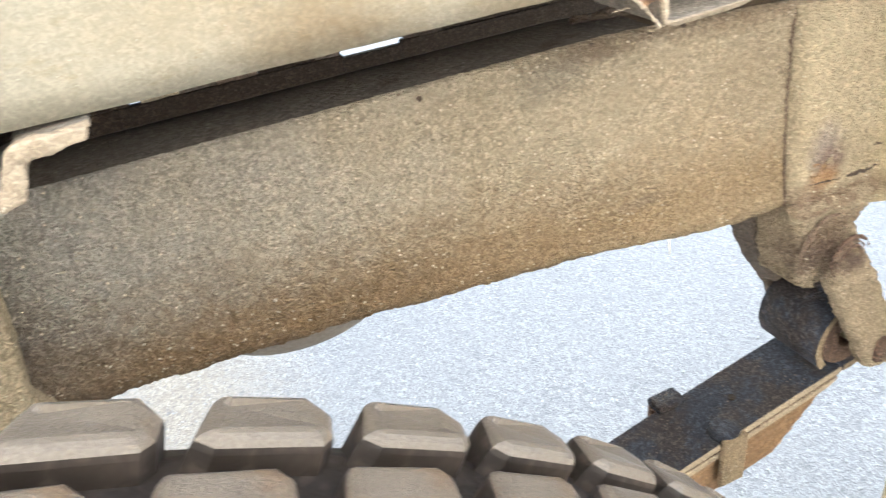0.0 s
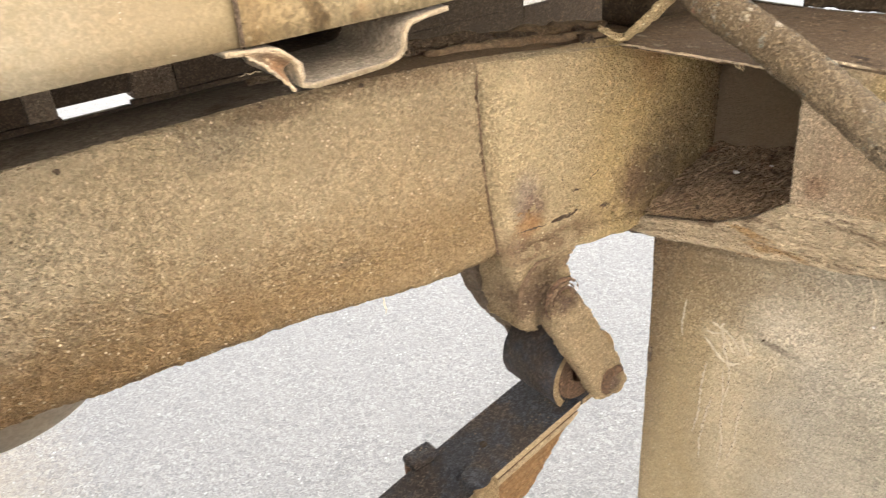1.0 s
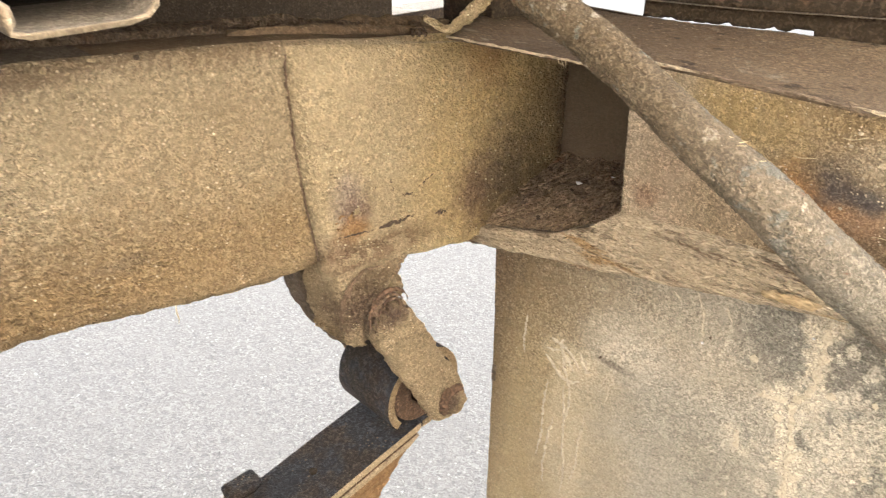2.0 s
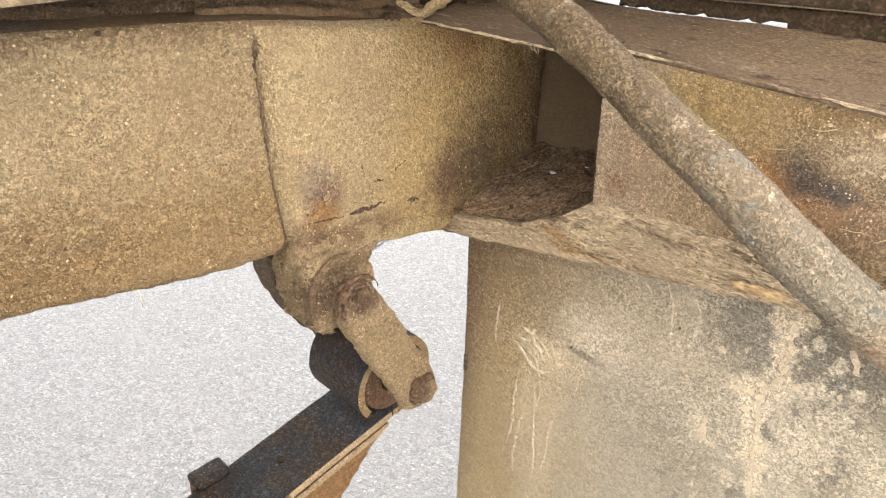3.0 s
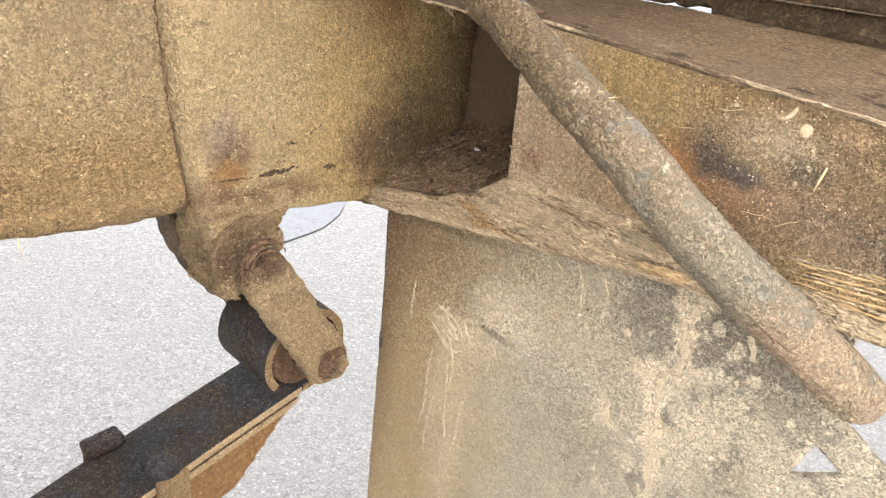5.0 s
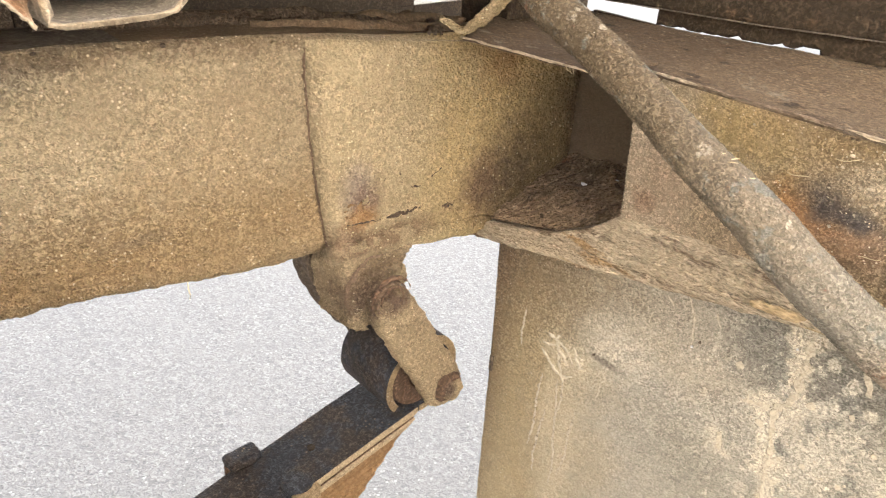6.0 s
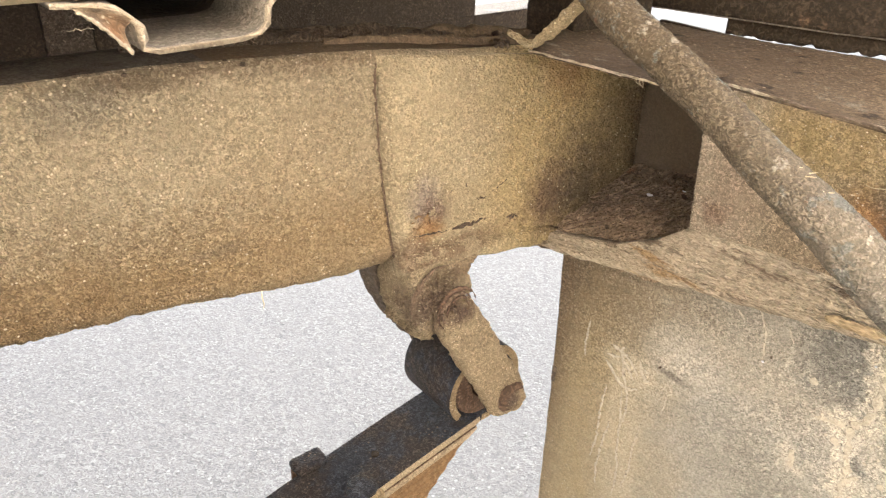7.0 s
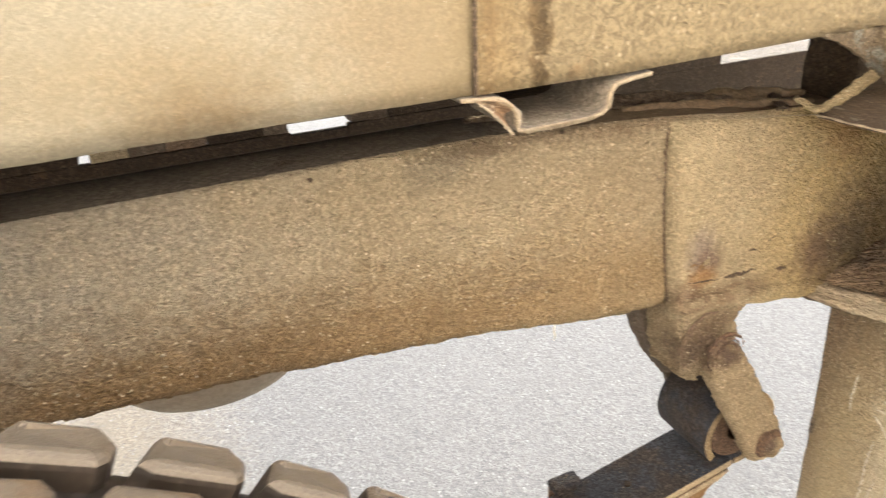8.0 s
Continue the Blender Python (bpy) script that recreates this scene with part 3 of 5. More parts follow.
# unseen pale walls added behind the camera to bounce sunlight onto the truck
tagged(part("wall_south", box(-1.9, 8.0, -1.8, -1.6, 0.0, 6.0, 0.01), WALL), "added unseen pale wall that bounces sunlight onto the truck", "wall", kind="structure")
tagged(part("wall_west", box(-2.1, -1.905, -1.8, 9.0, 0.0, 6.0, 0.01), WALL), "added unseen pale wall that bounces sunlight onto the mud flap", "wall", kind="structure")


# ---- chassis rail ----
RAIL_TOP = [(-0.06, 0.983), (0.3, 0.984), (0.40, 0.9785), (0.46, 0.974), (0.50, 0.970), (0.55, 0.963), (0.60, 0.9565), (0.66, 0.951), (0.81, 0.948)]
RAIL_LOW = [(-0.3, 0.844), (-0.06, 0.836), (0.11, 0.827), (0.2, 0.819), (0.29, 0.811), (0.36, 0.799), (0.43, 0.789), (0.55, 0.787), (0.62, 0.779), (0.66, 0.768), (0.8, 0.752)]


def rail_ring(x, face=0.437, back=0.508, rows=96):
    top, low = between(x, RAIL_TOP), between(x, RAIL_LOW)
    r_low, r_top = 0.016, 0.006
    ring = [(face + r_low - r_low * math.sin(radians(a)), low + r_low - r_low * math.cos(radians(a))) for a in range(0, 91, 15)]
    ring += [(face, low + r_low + (top - r_top - low - r_low) * k / rows) for k in range(1, rows)]
    ring += [(face + r_top - r_top * math.cos(radians(a)), top - r_top + r_top * math.sin(radians(a))) for a in range(0, 91, 30)]
    ring += [(face + 0.03, top), (back - 0.02, top), (back, top - 0.004), (back, low + 0.05), (back, low + 0.004), (back - 0.02, low), (face + 0.035, low)]
    return ring


def crust_patch(x, z):
    return noise.noise(Vector((x * 9, z * 14, 2.0)))


def build_rail():
    rail = thing("chassis_rail", (0.2, 0.47, 0.8), "steel chassis rail caked in dried tan dust under the truck body", "chassis rail")
    stops = [-1.2, -0.8, -0.5, -0.3, -0.2] + [-0.15 + 0.0018 * k for k in range(362)] + [0.52, 0.6, 0.66, 0.72, 0.79, 0.812]
    rings = []
    for x in stops:
        ring = []
        for y, z in rail_ring(x):
            front = max(0.0, 1 - (y - 0.437) / 0.05)
            low = between(x, RAIL_LOW)
            crust_low = max(0.0, 1 - (z - low) / 0.03)
            p = Vector((x * 70, y * 70, z * 70))
            crumbs = max(0.0, 1 - (z - low) / 0.045) * max(0.0, min(1.0, (0.34 - x) / 0.3))
            bulge = ((1.05 + 0.4 * min(1.0, max(0.0, x / 0.2))) * crust(x, y, z, 1.0 + 0.25 * crust_patch(x, z)) + 0.0045 * crumbs * max(0.0, noise.noise(p * 1.9) + 0.5 * noise.noise(p * 4.3))) * front
            ring.append((x, y - bulge, z - (0.0026 * noise.noise(p * 0.7 + Vector((3, 1, 2))) + crust(x, y, z)) * crust_low * front))
        rings.append(ring)
    bm = smooth(loft(rings))
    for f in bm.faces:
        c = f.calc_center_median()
        # top faces: dark grey, brown past x 0.34; back faces: dark; front: tan
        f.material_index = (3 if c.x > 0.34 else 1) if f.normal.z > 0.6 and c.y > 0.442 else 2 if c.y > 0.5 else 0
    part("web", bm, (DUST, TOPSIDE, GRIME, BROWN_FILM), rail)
    # overlapping plate with its slanting end seam
    rows = []
    for k in range(100):
        u = k / 99
        ring = []
        for i in range(170):
            v = i / 169
            x0 = 0.4835 - 0.0185 * u - 0.004 * math.sin(u * 3.1)
            x = x0 + (0.79 - x0) * v
            z = 0.7935 + (between(x, RAIL_TOP) - 0.003 - 0.7935) * u
            z -= 0.036 * v * (1 - u)
            swell = 0.010 * min(1.0, v * 55) * (1 - 0.75 * max(0.0, (v - 0.5) / 0.5) ** 1.5) * (1 - max(0.0, (u - 0.86) / 0.14) ** 2)
            p = Vector((x * 75, z * 75, 3.0))
            eaten = math.exp(-((x - 0.507) / 0.016) ** 2 - ((z - 0.832) / 0.024) ** 2)
            y = 0.4355 - swell - 0.0042 * eaten * (noise.noise(Vector((x * 150, z * 150, 8))) + 0.6 * noise.noise(Vector((x * 330, z * 330, 3)))) - 1.5 * crust(x, 0.43, z, 1.1) - 0.002 * max(0, noise.noise(p * 0.45 + Vector((1, 5, 2)))) * (1 - u)
            ring.append((x, y, z))
        rows.append(ring + [(ring[-1][0], 0.4435, ring[-1][2]), (ring[0][0], 0.4435, ring[0][2])])
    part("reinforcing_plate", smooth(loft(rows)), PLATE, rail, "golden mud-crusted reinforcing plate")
    # lower lip of the plate, a rolled crust that sags over the hanger
    pts = [(0.478 + 0.0109 * k, 0.4255 + 0.0015 * noise.noise(Vector((k * 0.9, 0, 0))), between(0.478 + 0.0109 * k, [(0.478, 0.793), (0.55, 0.789), (0.66, 0.771)]) + 0.002 * noise.noise(Vector((k * 0.7, 4, 0)))) for k in range(18)]
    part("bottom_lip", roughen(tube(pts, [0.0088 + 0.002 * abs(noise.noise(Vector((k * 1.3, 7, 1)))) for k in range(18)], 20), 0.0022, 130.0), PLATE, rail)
    # crack under an overhanging crust, with rust scabs beside it
    for a, b, thick, n in (((0.494, 0.8175), (0.532, 0.8125), 0.0007, 1), ((0.530, 0.8128), (0.578, 0.8125), 0.0021, 2), ((0.600, 0.8095), (0.618, 0.8025), 0.0015, 3), ((0.538, 0.862), (0.527, 0.835), 0.0005, 4),
                           ((0.548, 0.856), (0.552, 0.84), 0.0006, 5), ((0.58, 0.838), (0.60, 0.846), 0.0005, 6), ((0.56, 0.835), (0.575, 0.834), 0.0005, 7)):
        pts = []
        for k in range(25):
            q = k / 24
            x, z = a[0] + (b[0] - a[0]) * q, a[1] + (b[1] - a[1]) * q
            pts.append((x + 0.0012 * noise.noise(Vector((k * 0.5, n, 3))), 0.4251 - 0.0004 * n % 0.0008, z + 0.0022 * noise.noise(Vector((k * 0.33, n * 2, 9)))))
        part("crack", smooth(roughen(tube(pts, [max(0.0002, thick * (math.sin(math.pi * (k + 0.4) / 25) + 0.6 * noise.noise(Vector((k * 0.7, n, 4))))) for k in range(25)], 10), 0.0008, 300.0)), FLAKES, rail, "dark crack in the mud")
    pts = [(0.53 + 0.0022 * k, 0.4246 + 0.0006 * noise.noise(Vector((k * 0.6, 1, 1))), 0.8165 + 0.0022 * math.sin(math.pi * k / 21) + 0.001 * noise.noise(Vector((k * 0.5, 5, 1)))) for k in range(22)]
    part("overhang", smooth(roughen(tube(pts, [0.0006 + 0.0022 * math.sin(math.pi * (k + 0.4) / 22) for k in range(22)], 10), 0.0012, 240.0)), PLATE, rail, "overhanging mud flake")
    for cx, cz, rx, rz, mat in ((0.501, 0.829, 0.012, 0.006, RUST), (0.612, 0.806, 0.012, 0.004, RUSTY_MUD), (0.515, 0.833, 0.005, 0.005, CLOD)):
        rings = []
        for j in range(6):
            q = 1 - j / 5.5
            rings.append([(cx + q * rx * (1 + 0.7 * noise.noise(Vector((math.cos(a) * 1.9, math.sin(a) * 1.9, cx * 90)))) * math.cos(a), 0.4252 - 0.0010 * (j / 5) ** 0.5, cz + q * rz * (1 + 0.7 * noise.noise(Vector((math.cos(a) * 1.9, math.sin(a) * 1.9, cx * 70)))) * math.sin(a)) for a in (2 * math.pi * i / 28 for i in range(28))])
        part("rust_scab", smooth(roughen(loft(rings), 0.0016, 260.0)), mat, rail, "purple-brown rust scab")
    # crumbs of mud along the rail's upper edge
    rng = random.Random(8)
    for k in range(30):
        x = rng.choice((rng.uniform(0.24, 0.45), rng.uniform(-0.05, 0.5)))
        size = rng.uniform(0.001, 0.0026)
        bm = bmesh.new()
        bmesh.ops.create_icosphere(bm, subdivisions=2, radius=size, matrix=Matrix.Translation((x, rng.uniform(0.436, 0.4445), between(x, RAIL_TOP) - 0.002 - rng.uniform(0.0005, 0.008) * (k % 2))) @ Matrix.Diagonal((rng.uniform(0.8, 2.0), 0.8, rng.uniform(0.5, 1.0), 1)))
        part("clod", smooth(roughen(bm, size * 0.6, 260.0, k)), rng.choice((CLOD, FLAKES, RUSTY_MUD)), rail)
    # pale flecks on the rail's left face, standing in for bright glints
    for k in range(140):
        x, z = rng.gauss(-0.01, 0.075), rng.uniform(0.845, 0.968)
        if x < -0.085 or x > 0.25:
            continue
        size = 0.0004 + 0.0009 * rng.random() ** 2
        bm = bmesh.new()
        bmesh.ops.create_icosphere(bm, subdivisions=1, radius=size, matrix=Matrix.Translation((x, 0.4358, z)) @ Matrix.Diagonal((rng.uniform(0.8, 1.6), 0.8, rng.uniform(0.7, 1.3), 1)))
        part("flake", smooth(roughen(bm, size * 0.6, 400.0, k)), SPLASH, rail)
    # open joint along the plate's end
    rows = []
    for k in range(60):
        u = k / 59
        x = 0.4815 - 0.0185 * u - 0.004 * math.sin(u * 3.1) + 0.0016 * noise.noise(Vector((k * 0.3, 2, 2)))
        w = 0.0004 + 0.0007 * noise.noise(Vector((k * 0.6, 6, 1)))
        z = 0.797 + 0.168 * u
        rows.append([(x - w, 0.4345, z), (x + w, 0.4345, z), (x + w, 0.4385, z), (x - w, 0.4385, z)])
    part("joint", loft(rows), RUSTY_MUD, rail, "dark open joint")
    part("straw", tube([(0.3605, 0.4365, 0.806), (0.3600, 0.4355, 0.800), (0.3608, 0.4350, 0.795), (0.3600, 0.4352, 0.791)], [0.0004, 0.0005, 0.0004, 0.0002], 6), FIBRE, rail, "dry straw hanging below the rail")
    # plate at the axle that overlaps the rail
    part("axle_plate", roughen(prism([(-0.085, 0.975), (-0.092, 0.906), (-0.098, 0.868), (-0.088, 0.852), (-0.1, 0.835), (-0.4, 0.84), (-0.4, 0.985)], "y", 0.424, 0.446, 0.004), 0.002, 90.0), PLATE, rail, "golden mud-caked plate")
    return rail


build_rail()


# ---- spring hanger, shackle and leaf spring ----
PIN_UP, PIN_LOW = (0.519, 0.742), (0.5965, 0.615)


def dense(bm, size=0.0032):
    """Triangles cut down to about one size, so that the mud has relief."""
    bmesh.ops.triangulate(bm, faces=[f for f in bm.faces if len(f.verts) > 4])
    for _ in range(5):
        long = [e for e in bm.edges if e.calc_length() > size]
        if not long or len(bm.faces) > 60000:
            break
        bmesh.ops.subdivide_edges(bm, edges=long, cuts=1)
        bmesh.ops.triangulate(bm, faces=[f for f in bm.faces if len(f.verts) > 3])
    return bm


def caked(bm, lumps=0.002, mud=1.3, seed=0.0, size=0.0032):
    """A part under caked mud: lumps, and the crust's fine relief on top."""
    dense(bm, size)
    roughen(bm, lumps, 75.0, seed)
    return smooth(muddy(bm, mud))


def build_hanger():
    hanger = thing("spring_hanger", (0.51, 0.46, 0.72), "cast spring hanger caked in dried mud below the chassis rail", "hanger bracket")
    outline = [(0.486, 0.80), (0.487, 0.772), (0.491, 0.742), (0.499, 0.718)] + arc(PIN_UP[0] - 0.004, PIN_UP[1], 0.032, 225, 345, 10) + [(0.548, 0.752), (0.556, 0.777), (0.570, 0.797)]
    part("cheek", caked(prism(outline, "y", 0.418, 0.470, 0.006, 3), 0.0028, 1.5, 2.0), CLOD, hanger)
    outline = [(0.481, 0.80), (0.483, 0.775), (0.489, 0.748), (0.497, 0.726), (0.510, 0.700), (0.53, 0.672), (0.56, 0.69), (0.566, 0.80)]
    part("inner_cheek", caked(prism(outline, "y", 0.474, 0.505, 0.004), 0.0022, 0.8, 5.0, 0.005), GRIME, hanger, "dark greasy inner cheek")
    # scaly collar round the upper pin, worn into rings
    rings = []
    for r, y in ((0.031, 0.421), (0.030, 0.4165), (0.0285, 0.4150), (0.0275, 0.4165), (0.0255, 0.4130), (0.022, 0.4115), (0.0195, 0.4125), (0.018, 0.4105), (0.012, 0.4085), (0.002, 0.408)):
        rings.append([(PIN_UP[0] + 0.002 + 0.85 * r * (1 + 0.10 * noise.noise(Vector((math.cos(a) * 1.6, math.sin(a) * 1.6, r * 60)))) * math.cos(a), y, PIN_UP[1] + 0.004 + 0.85 * r * (1 + 0.10 * noise.noise(Vector((math.cos(a) * 1.6, math.sin(a) * 1.6, r * 60 + 5)))) * math.sin(a)) for a in (2 * math.pi * k / 48 for k in range(48))])
    part("boss", caked(loft(rings), 0.0018, 1.2, 7.0), CLOD, hanger, "dark rust-scaled boss")
    part("spur", caked(box(0.546, 0.558, 0.42, 0.44, 0.740, 0.757, 0.003), 0.003, 1.5, 3.0), CLOD, hanger)


build_hanger()


def link_outline(up, low, r_up, r_low):
    a = math.degrees(math.atan2(low[1] - up[1], low[0] - up[0]))
    return arc(up[0], up[1], r_up, a + 90, a + 270, 16) + arc(low[0], low[1], r_low, a - 90, a + 90, 16)


def build_shackle():
    shackle = thing("spring_shackle", (0.56, 0.45, 0.66), "mud-caked steel spring shackle with rusty pin ends", "shackle")
    head = (PIN_UP[0] + 0.007, PIN_UP[1] - 0.005)
    for y0, y1, mat, mud in ((0.394, 0.412, CLOD, 1.5), (0.508, 0.522, GRIME, 0.6)):
        part("link", caked(prism(link_outline(head, PIN_LOW, 0.0205, 0.0225), "y", y0, y1, 0.006, 3), 0.0024, mud, y0 * 9), mat, shackle)
    part("upper_pin", caked(cylinder((PIN_UP[0] + 0.003, 0.4015, PIN_UP[1] - 0.004), "y", 0.0150, 0.010, 32, bevel=0.004), 0.0026, 1.2, 4.0), CLOD, shackle, "rust-scaled pin end")
    # rust-scaled rings worn round the upper pin
    for n, (r, a0, a1, y, thick, mat) in enumerate(((0.0205, 5, 225, 0.3930, 0.0024, DARK_RUST), (0.0160, 20, 250, 0.3925, 0.0020, RUSTY_MUD), (0.0120, -20, 200, 0.3920, 0.0016, DARK_RUST), (0.0330, 75, 215, 0.4140, 0.0022, RUSTY_MUD))):
        pts = []
        for k in range(30):
            a = radians(a0 + (a1 - a0) * k / 29)
            q = r * (1 + 0.08 * noise.noise(Vector((k * 0.25, n, 3))))
            pts.append((0.519 + q * math.cos(a), y, 0.753 + q * math.sin(a)))
        part("worn_ring", smooth(roughen(tube(pts, [max(0.0004, thick * (math.sin(math.pi * (k + 0.5) / 30) + 0.4 * noise.noise(Vector((k * 0.4, n, 8))))) for k in range(30)], 10), 0.0012, 260.0)), mat, shackle, "rusty worn ring")
    pin = part("lower_pin", caked(cylinder((PIN_LOW[0] + 0.003, 0.461, PIN_LOW[1]), "y", 0.013, 0.132, 28, bevel=0.002), 0.0008, 0.6, 1.0, 0.006), CLOD, shackle)
    part("pin_washer", caked(cylinder((PIN_LOW[0] + 0.001, 0.3935, PIN_LOW[1] + 0.001), "y", 0.0165, 0.006, 32, bevel=0.002), 0.0022, 0.8, 9.0), DARK_RUST, pin)
    part("pin_nut", caked(cylinder((PIN_LOW[0] + 0.0040, 0.3915, PIN_LOW[1] - 0.002), "y", 0.0120, 0.011, 7, bevel=0.004), 0.0020, 1.2, 6.0), CLOD, pin, "mud-filled pin nut")


build_shackle()

LEAF_TOP = [(-1.0, 0.62), (-0.5, 0.50), (-0.2, 0.46), (0.1, 0.468), (0.30, 0.505), (0.392, 0.5280), (0.46, 0.5425), (0.53, 0.5570), (0.60, 0.5705)]
SPRING_NEAR, SPRING_FAR = 0.427, 0.502


def leaf(x0, x1, drop, thick, near=SPRING_NEAR, far=SPRING_FAR, shear=0.0):
    rings = []
    steps = int((x1 - x0) / 0.006)
    for k in range(steps + 1):
        x = x0 + (x1 - x0) * k / steps
        z = between(x, LEAF_TOP) - drop
        b = 0.0012
        t2 = thick if shear else max(2.6 * b, thick * min(1.0, (x1 - x) / 0.012 + 0.15))
        x2 = min(x, x1 - shear)
        rings.append([(x, near + b, z), (x, far - b, z), (x, far, z - b), (x2, far, z - t2 + b), (x2, far - b, z - t2), (x2, near + b, z - t2), (x2, near, z - t2 + b), (x, near, z - b)])
    bm = loft(rings)
    for f in bm.faces:
        f.material_index = 1 if f.normal.y < -0.5 else 0
    return bm


def build_spring():
    spring = thing("leaf_spring", (-0.2, 0.465, 0.4), "blue-black steel leaf spring with dusty edges and rust", "leaf spring")
    part("main_leaf", leaf(-1.0, 0.598, 0.0, 0.0085), (BLUE_STEEL, EDGE_DUST), spring)
    part("leaf", leaf(-0.95, 0.588, 0.0132, 0.0085, SPRING_NEAR + 0.001), (DARK_RUST, EDGE_DUST), spring)
    for k, end in enumerate((0.576, 0.564, 0.552, 0.540, 0.528)):
        part("leaf", leaf(-0.9 + 0.1 * k, end, 0.0262 + 0.0108 * k, 0.0104, SPRING_NEAR + 0.006, SPRING_FAR, 0.0116), (LEAF_RUST, LEAF_RUST), spring, "rusty lower leaf")
    rings = []
    for k in range(62):
        a = radians(-92 + 312 * k / 61)
        grow = 0.0008 * noise.noise(Vector((k * 0.3, 4, 4)))
        ring = []
        for r, y in ((0.0395, 0.4255), (0.0475 + grow, 0.4255), (0.0475 + grow, 0.5035), (0.0395, 0.5035)):
            ring.append((0.592 + r * math.cos(a), y, 0.6125 + r * math.sin(a)))
        rings.append(ring)
    bm = loft(rings)
    bm.normal_update()
    for f in bm.faces:
        f.material_index = 1 if f.normal.y < -0.6 else 0
        f.smooth = abs(f.normal.y) < 0.3
    eye = part("eye", bm, (BLUE_STEEL, DUST), spring, "rolled spring eye")
    part("bush", cylinder((0.592, 0.466, 0.6115), "y", 0.036, 0.074, 32, inner=0.014), DARK_RUST, eye, "dark rubber bush")
    part("centre_hole", cylinder((0.481, 0.466, between(0.481, LEAF_TOP) + 0.0003), "z", 0.0042, 0.002, 20, bevel=0.0), UNDER, spring, "dark bolt hole")
    clip = part("clip", roughen(box(0.405, 0.437, 0.5025, 0.509, 0.45, 0.547, 0.002), 0.0008, 120), DARK_RUST, spring, "rusty rebound clip")
    part("clip_tab", roughen(box(0.404, 0.438, 0.489, 0.509, 0.5395, 0.550, 0.003, 2), 0.0016, 140), BLUE_STEEL, clip)
    part("clip_strap", roughen(box(0.432, 0.462, 0.4195, 0.4265, 0.48, 0.545, 0.002), 0.0006, 90), DUST, clip, "dusty clip side")
    part("clip_bolt", cylinder((0.446, 0.437, 0.5435), "z", 0.0155, 0.012, 28, bevel=0.004), BLUE_STEEL, clip, "round bolt head")


build_spring()


# ---- cross beam behind the wheel, with its open pocket beside the rail ----
def sheet(corner, rows, cols, lift, thick, seed=0.0, amount=0.0012, scale=60.0, mud=0.0, hole=None):
    """A thick, uneven sheet: corner(u, v) gives its front, thick is a vector to its back."""
    front = []
    for j in range(rows + 1):
        for i in range(cols + 1):
            p = Vector(corner(i / cols, j / rows))
            q = p * scale + Vector((seed, 0, seed))
            front.append(p + Vector(lift) * (amount * (noise.noise(q) + 0.6 * noise.noise(q * 2.7)) + (mud * crust(p.x, p.y, p.z + seed) if mud else 0.0)))
    bm = bmesh.new()
    a = [bm.verts.new(p) for p in front]
    b = [bm.verts.new(p + Vector(thick)) for p in front]
    w = cols + 1
    gone = {(i, j) for j in range(rows) for i in range(cols) if hole and hole(0.25 * (front[j * w + i] + front[j * w + i + 1] + front[j * w + w + i] + front[j * w + w + i + 1]))}
    for j in range(rows):
        for i in range(cols):
            k = j * w + i
            if (i, j) in gone:
                for di, dj, p, q in ((-1, 0, k, k + w), (1, 0, k + w + 1, k + 1), (0, -1, k + 1, k), (0, 1, k + w, k + w + 1)):
                    if (i + di, j + dj) not in gone:
                        bm.faces.new((a[p], a[q], b[q], b[p]))
                continue
            bm.faces.new((a[k], a[k + 1], a[k + w + 1], a[k + w]))
            bm.faces.new((b[k], b[k + w], b[k + w + 1], b[k + 1]))
    rim = [i for i in range(w)] + [j * w + cols for j in range(1, rows + 1)] + [rows * w + i for i in range(cols - 1, -1, -1)] + [j * w for j in range(rows - 1, 0, -1)]
    for s, t in zip(rim, rim[1:] + rim[:1]):
        bm.faces.new((a[t], a[s], b[s], b[t]))
    bmesh.ops.recalc_face_normals(bm, faces=bm.faces[:])
    return smooth(bm)


RIDGE = [(-0.3, 0.868), (0.0, 0.853), (0.114, 0.831), (0.239, 0.804), (0.408, 0.768), (0.44, 0.762)]


SHELF_END = [(-0.3, 0.980), (0.10, 0.9755), (0.214, 0.9715), (0.26, 0.969), (0.31, 0.9655), (0.37, 0.9625), (0.445, 0.961)]


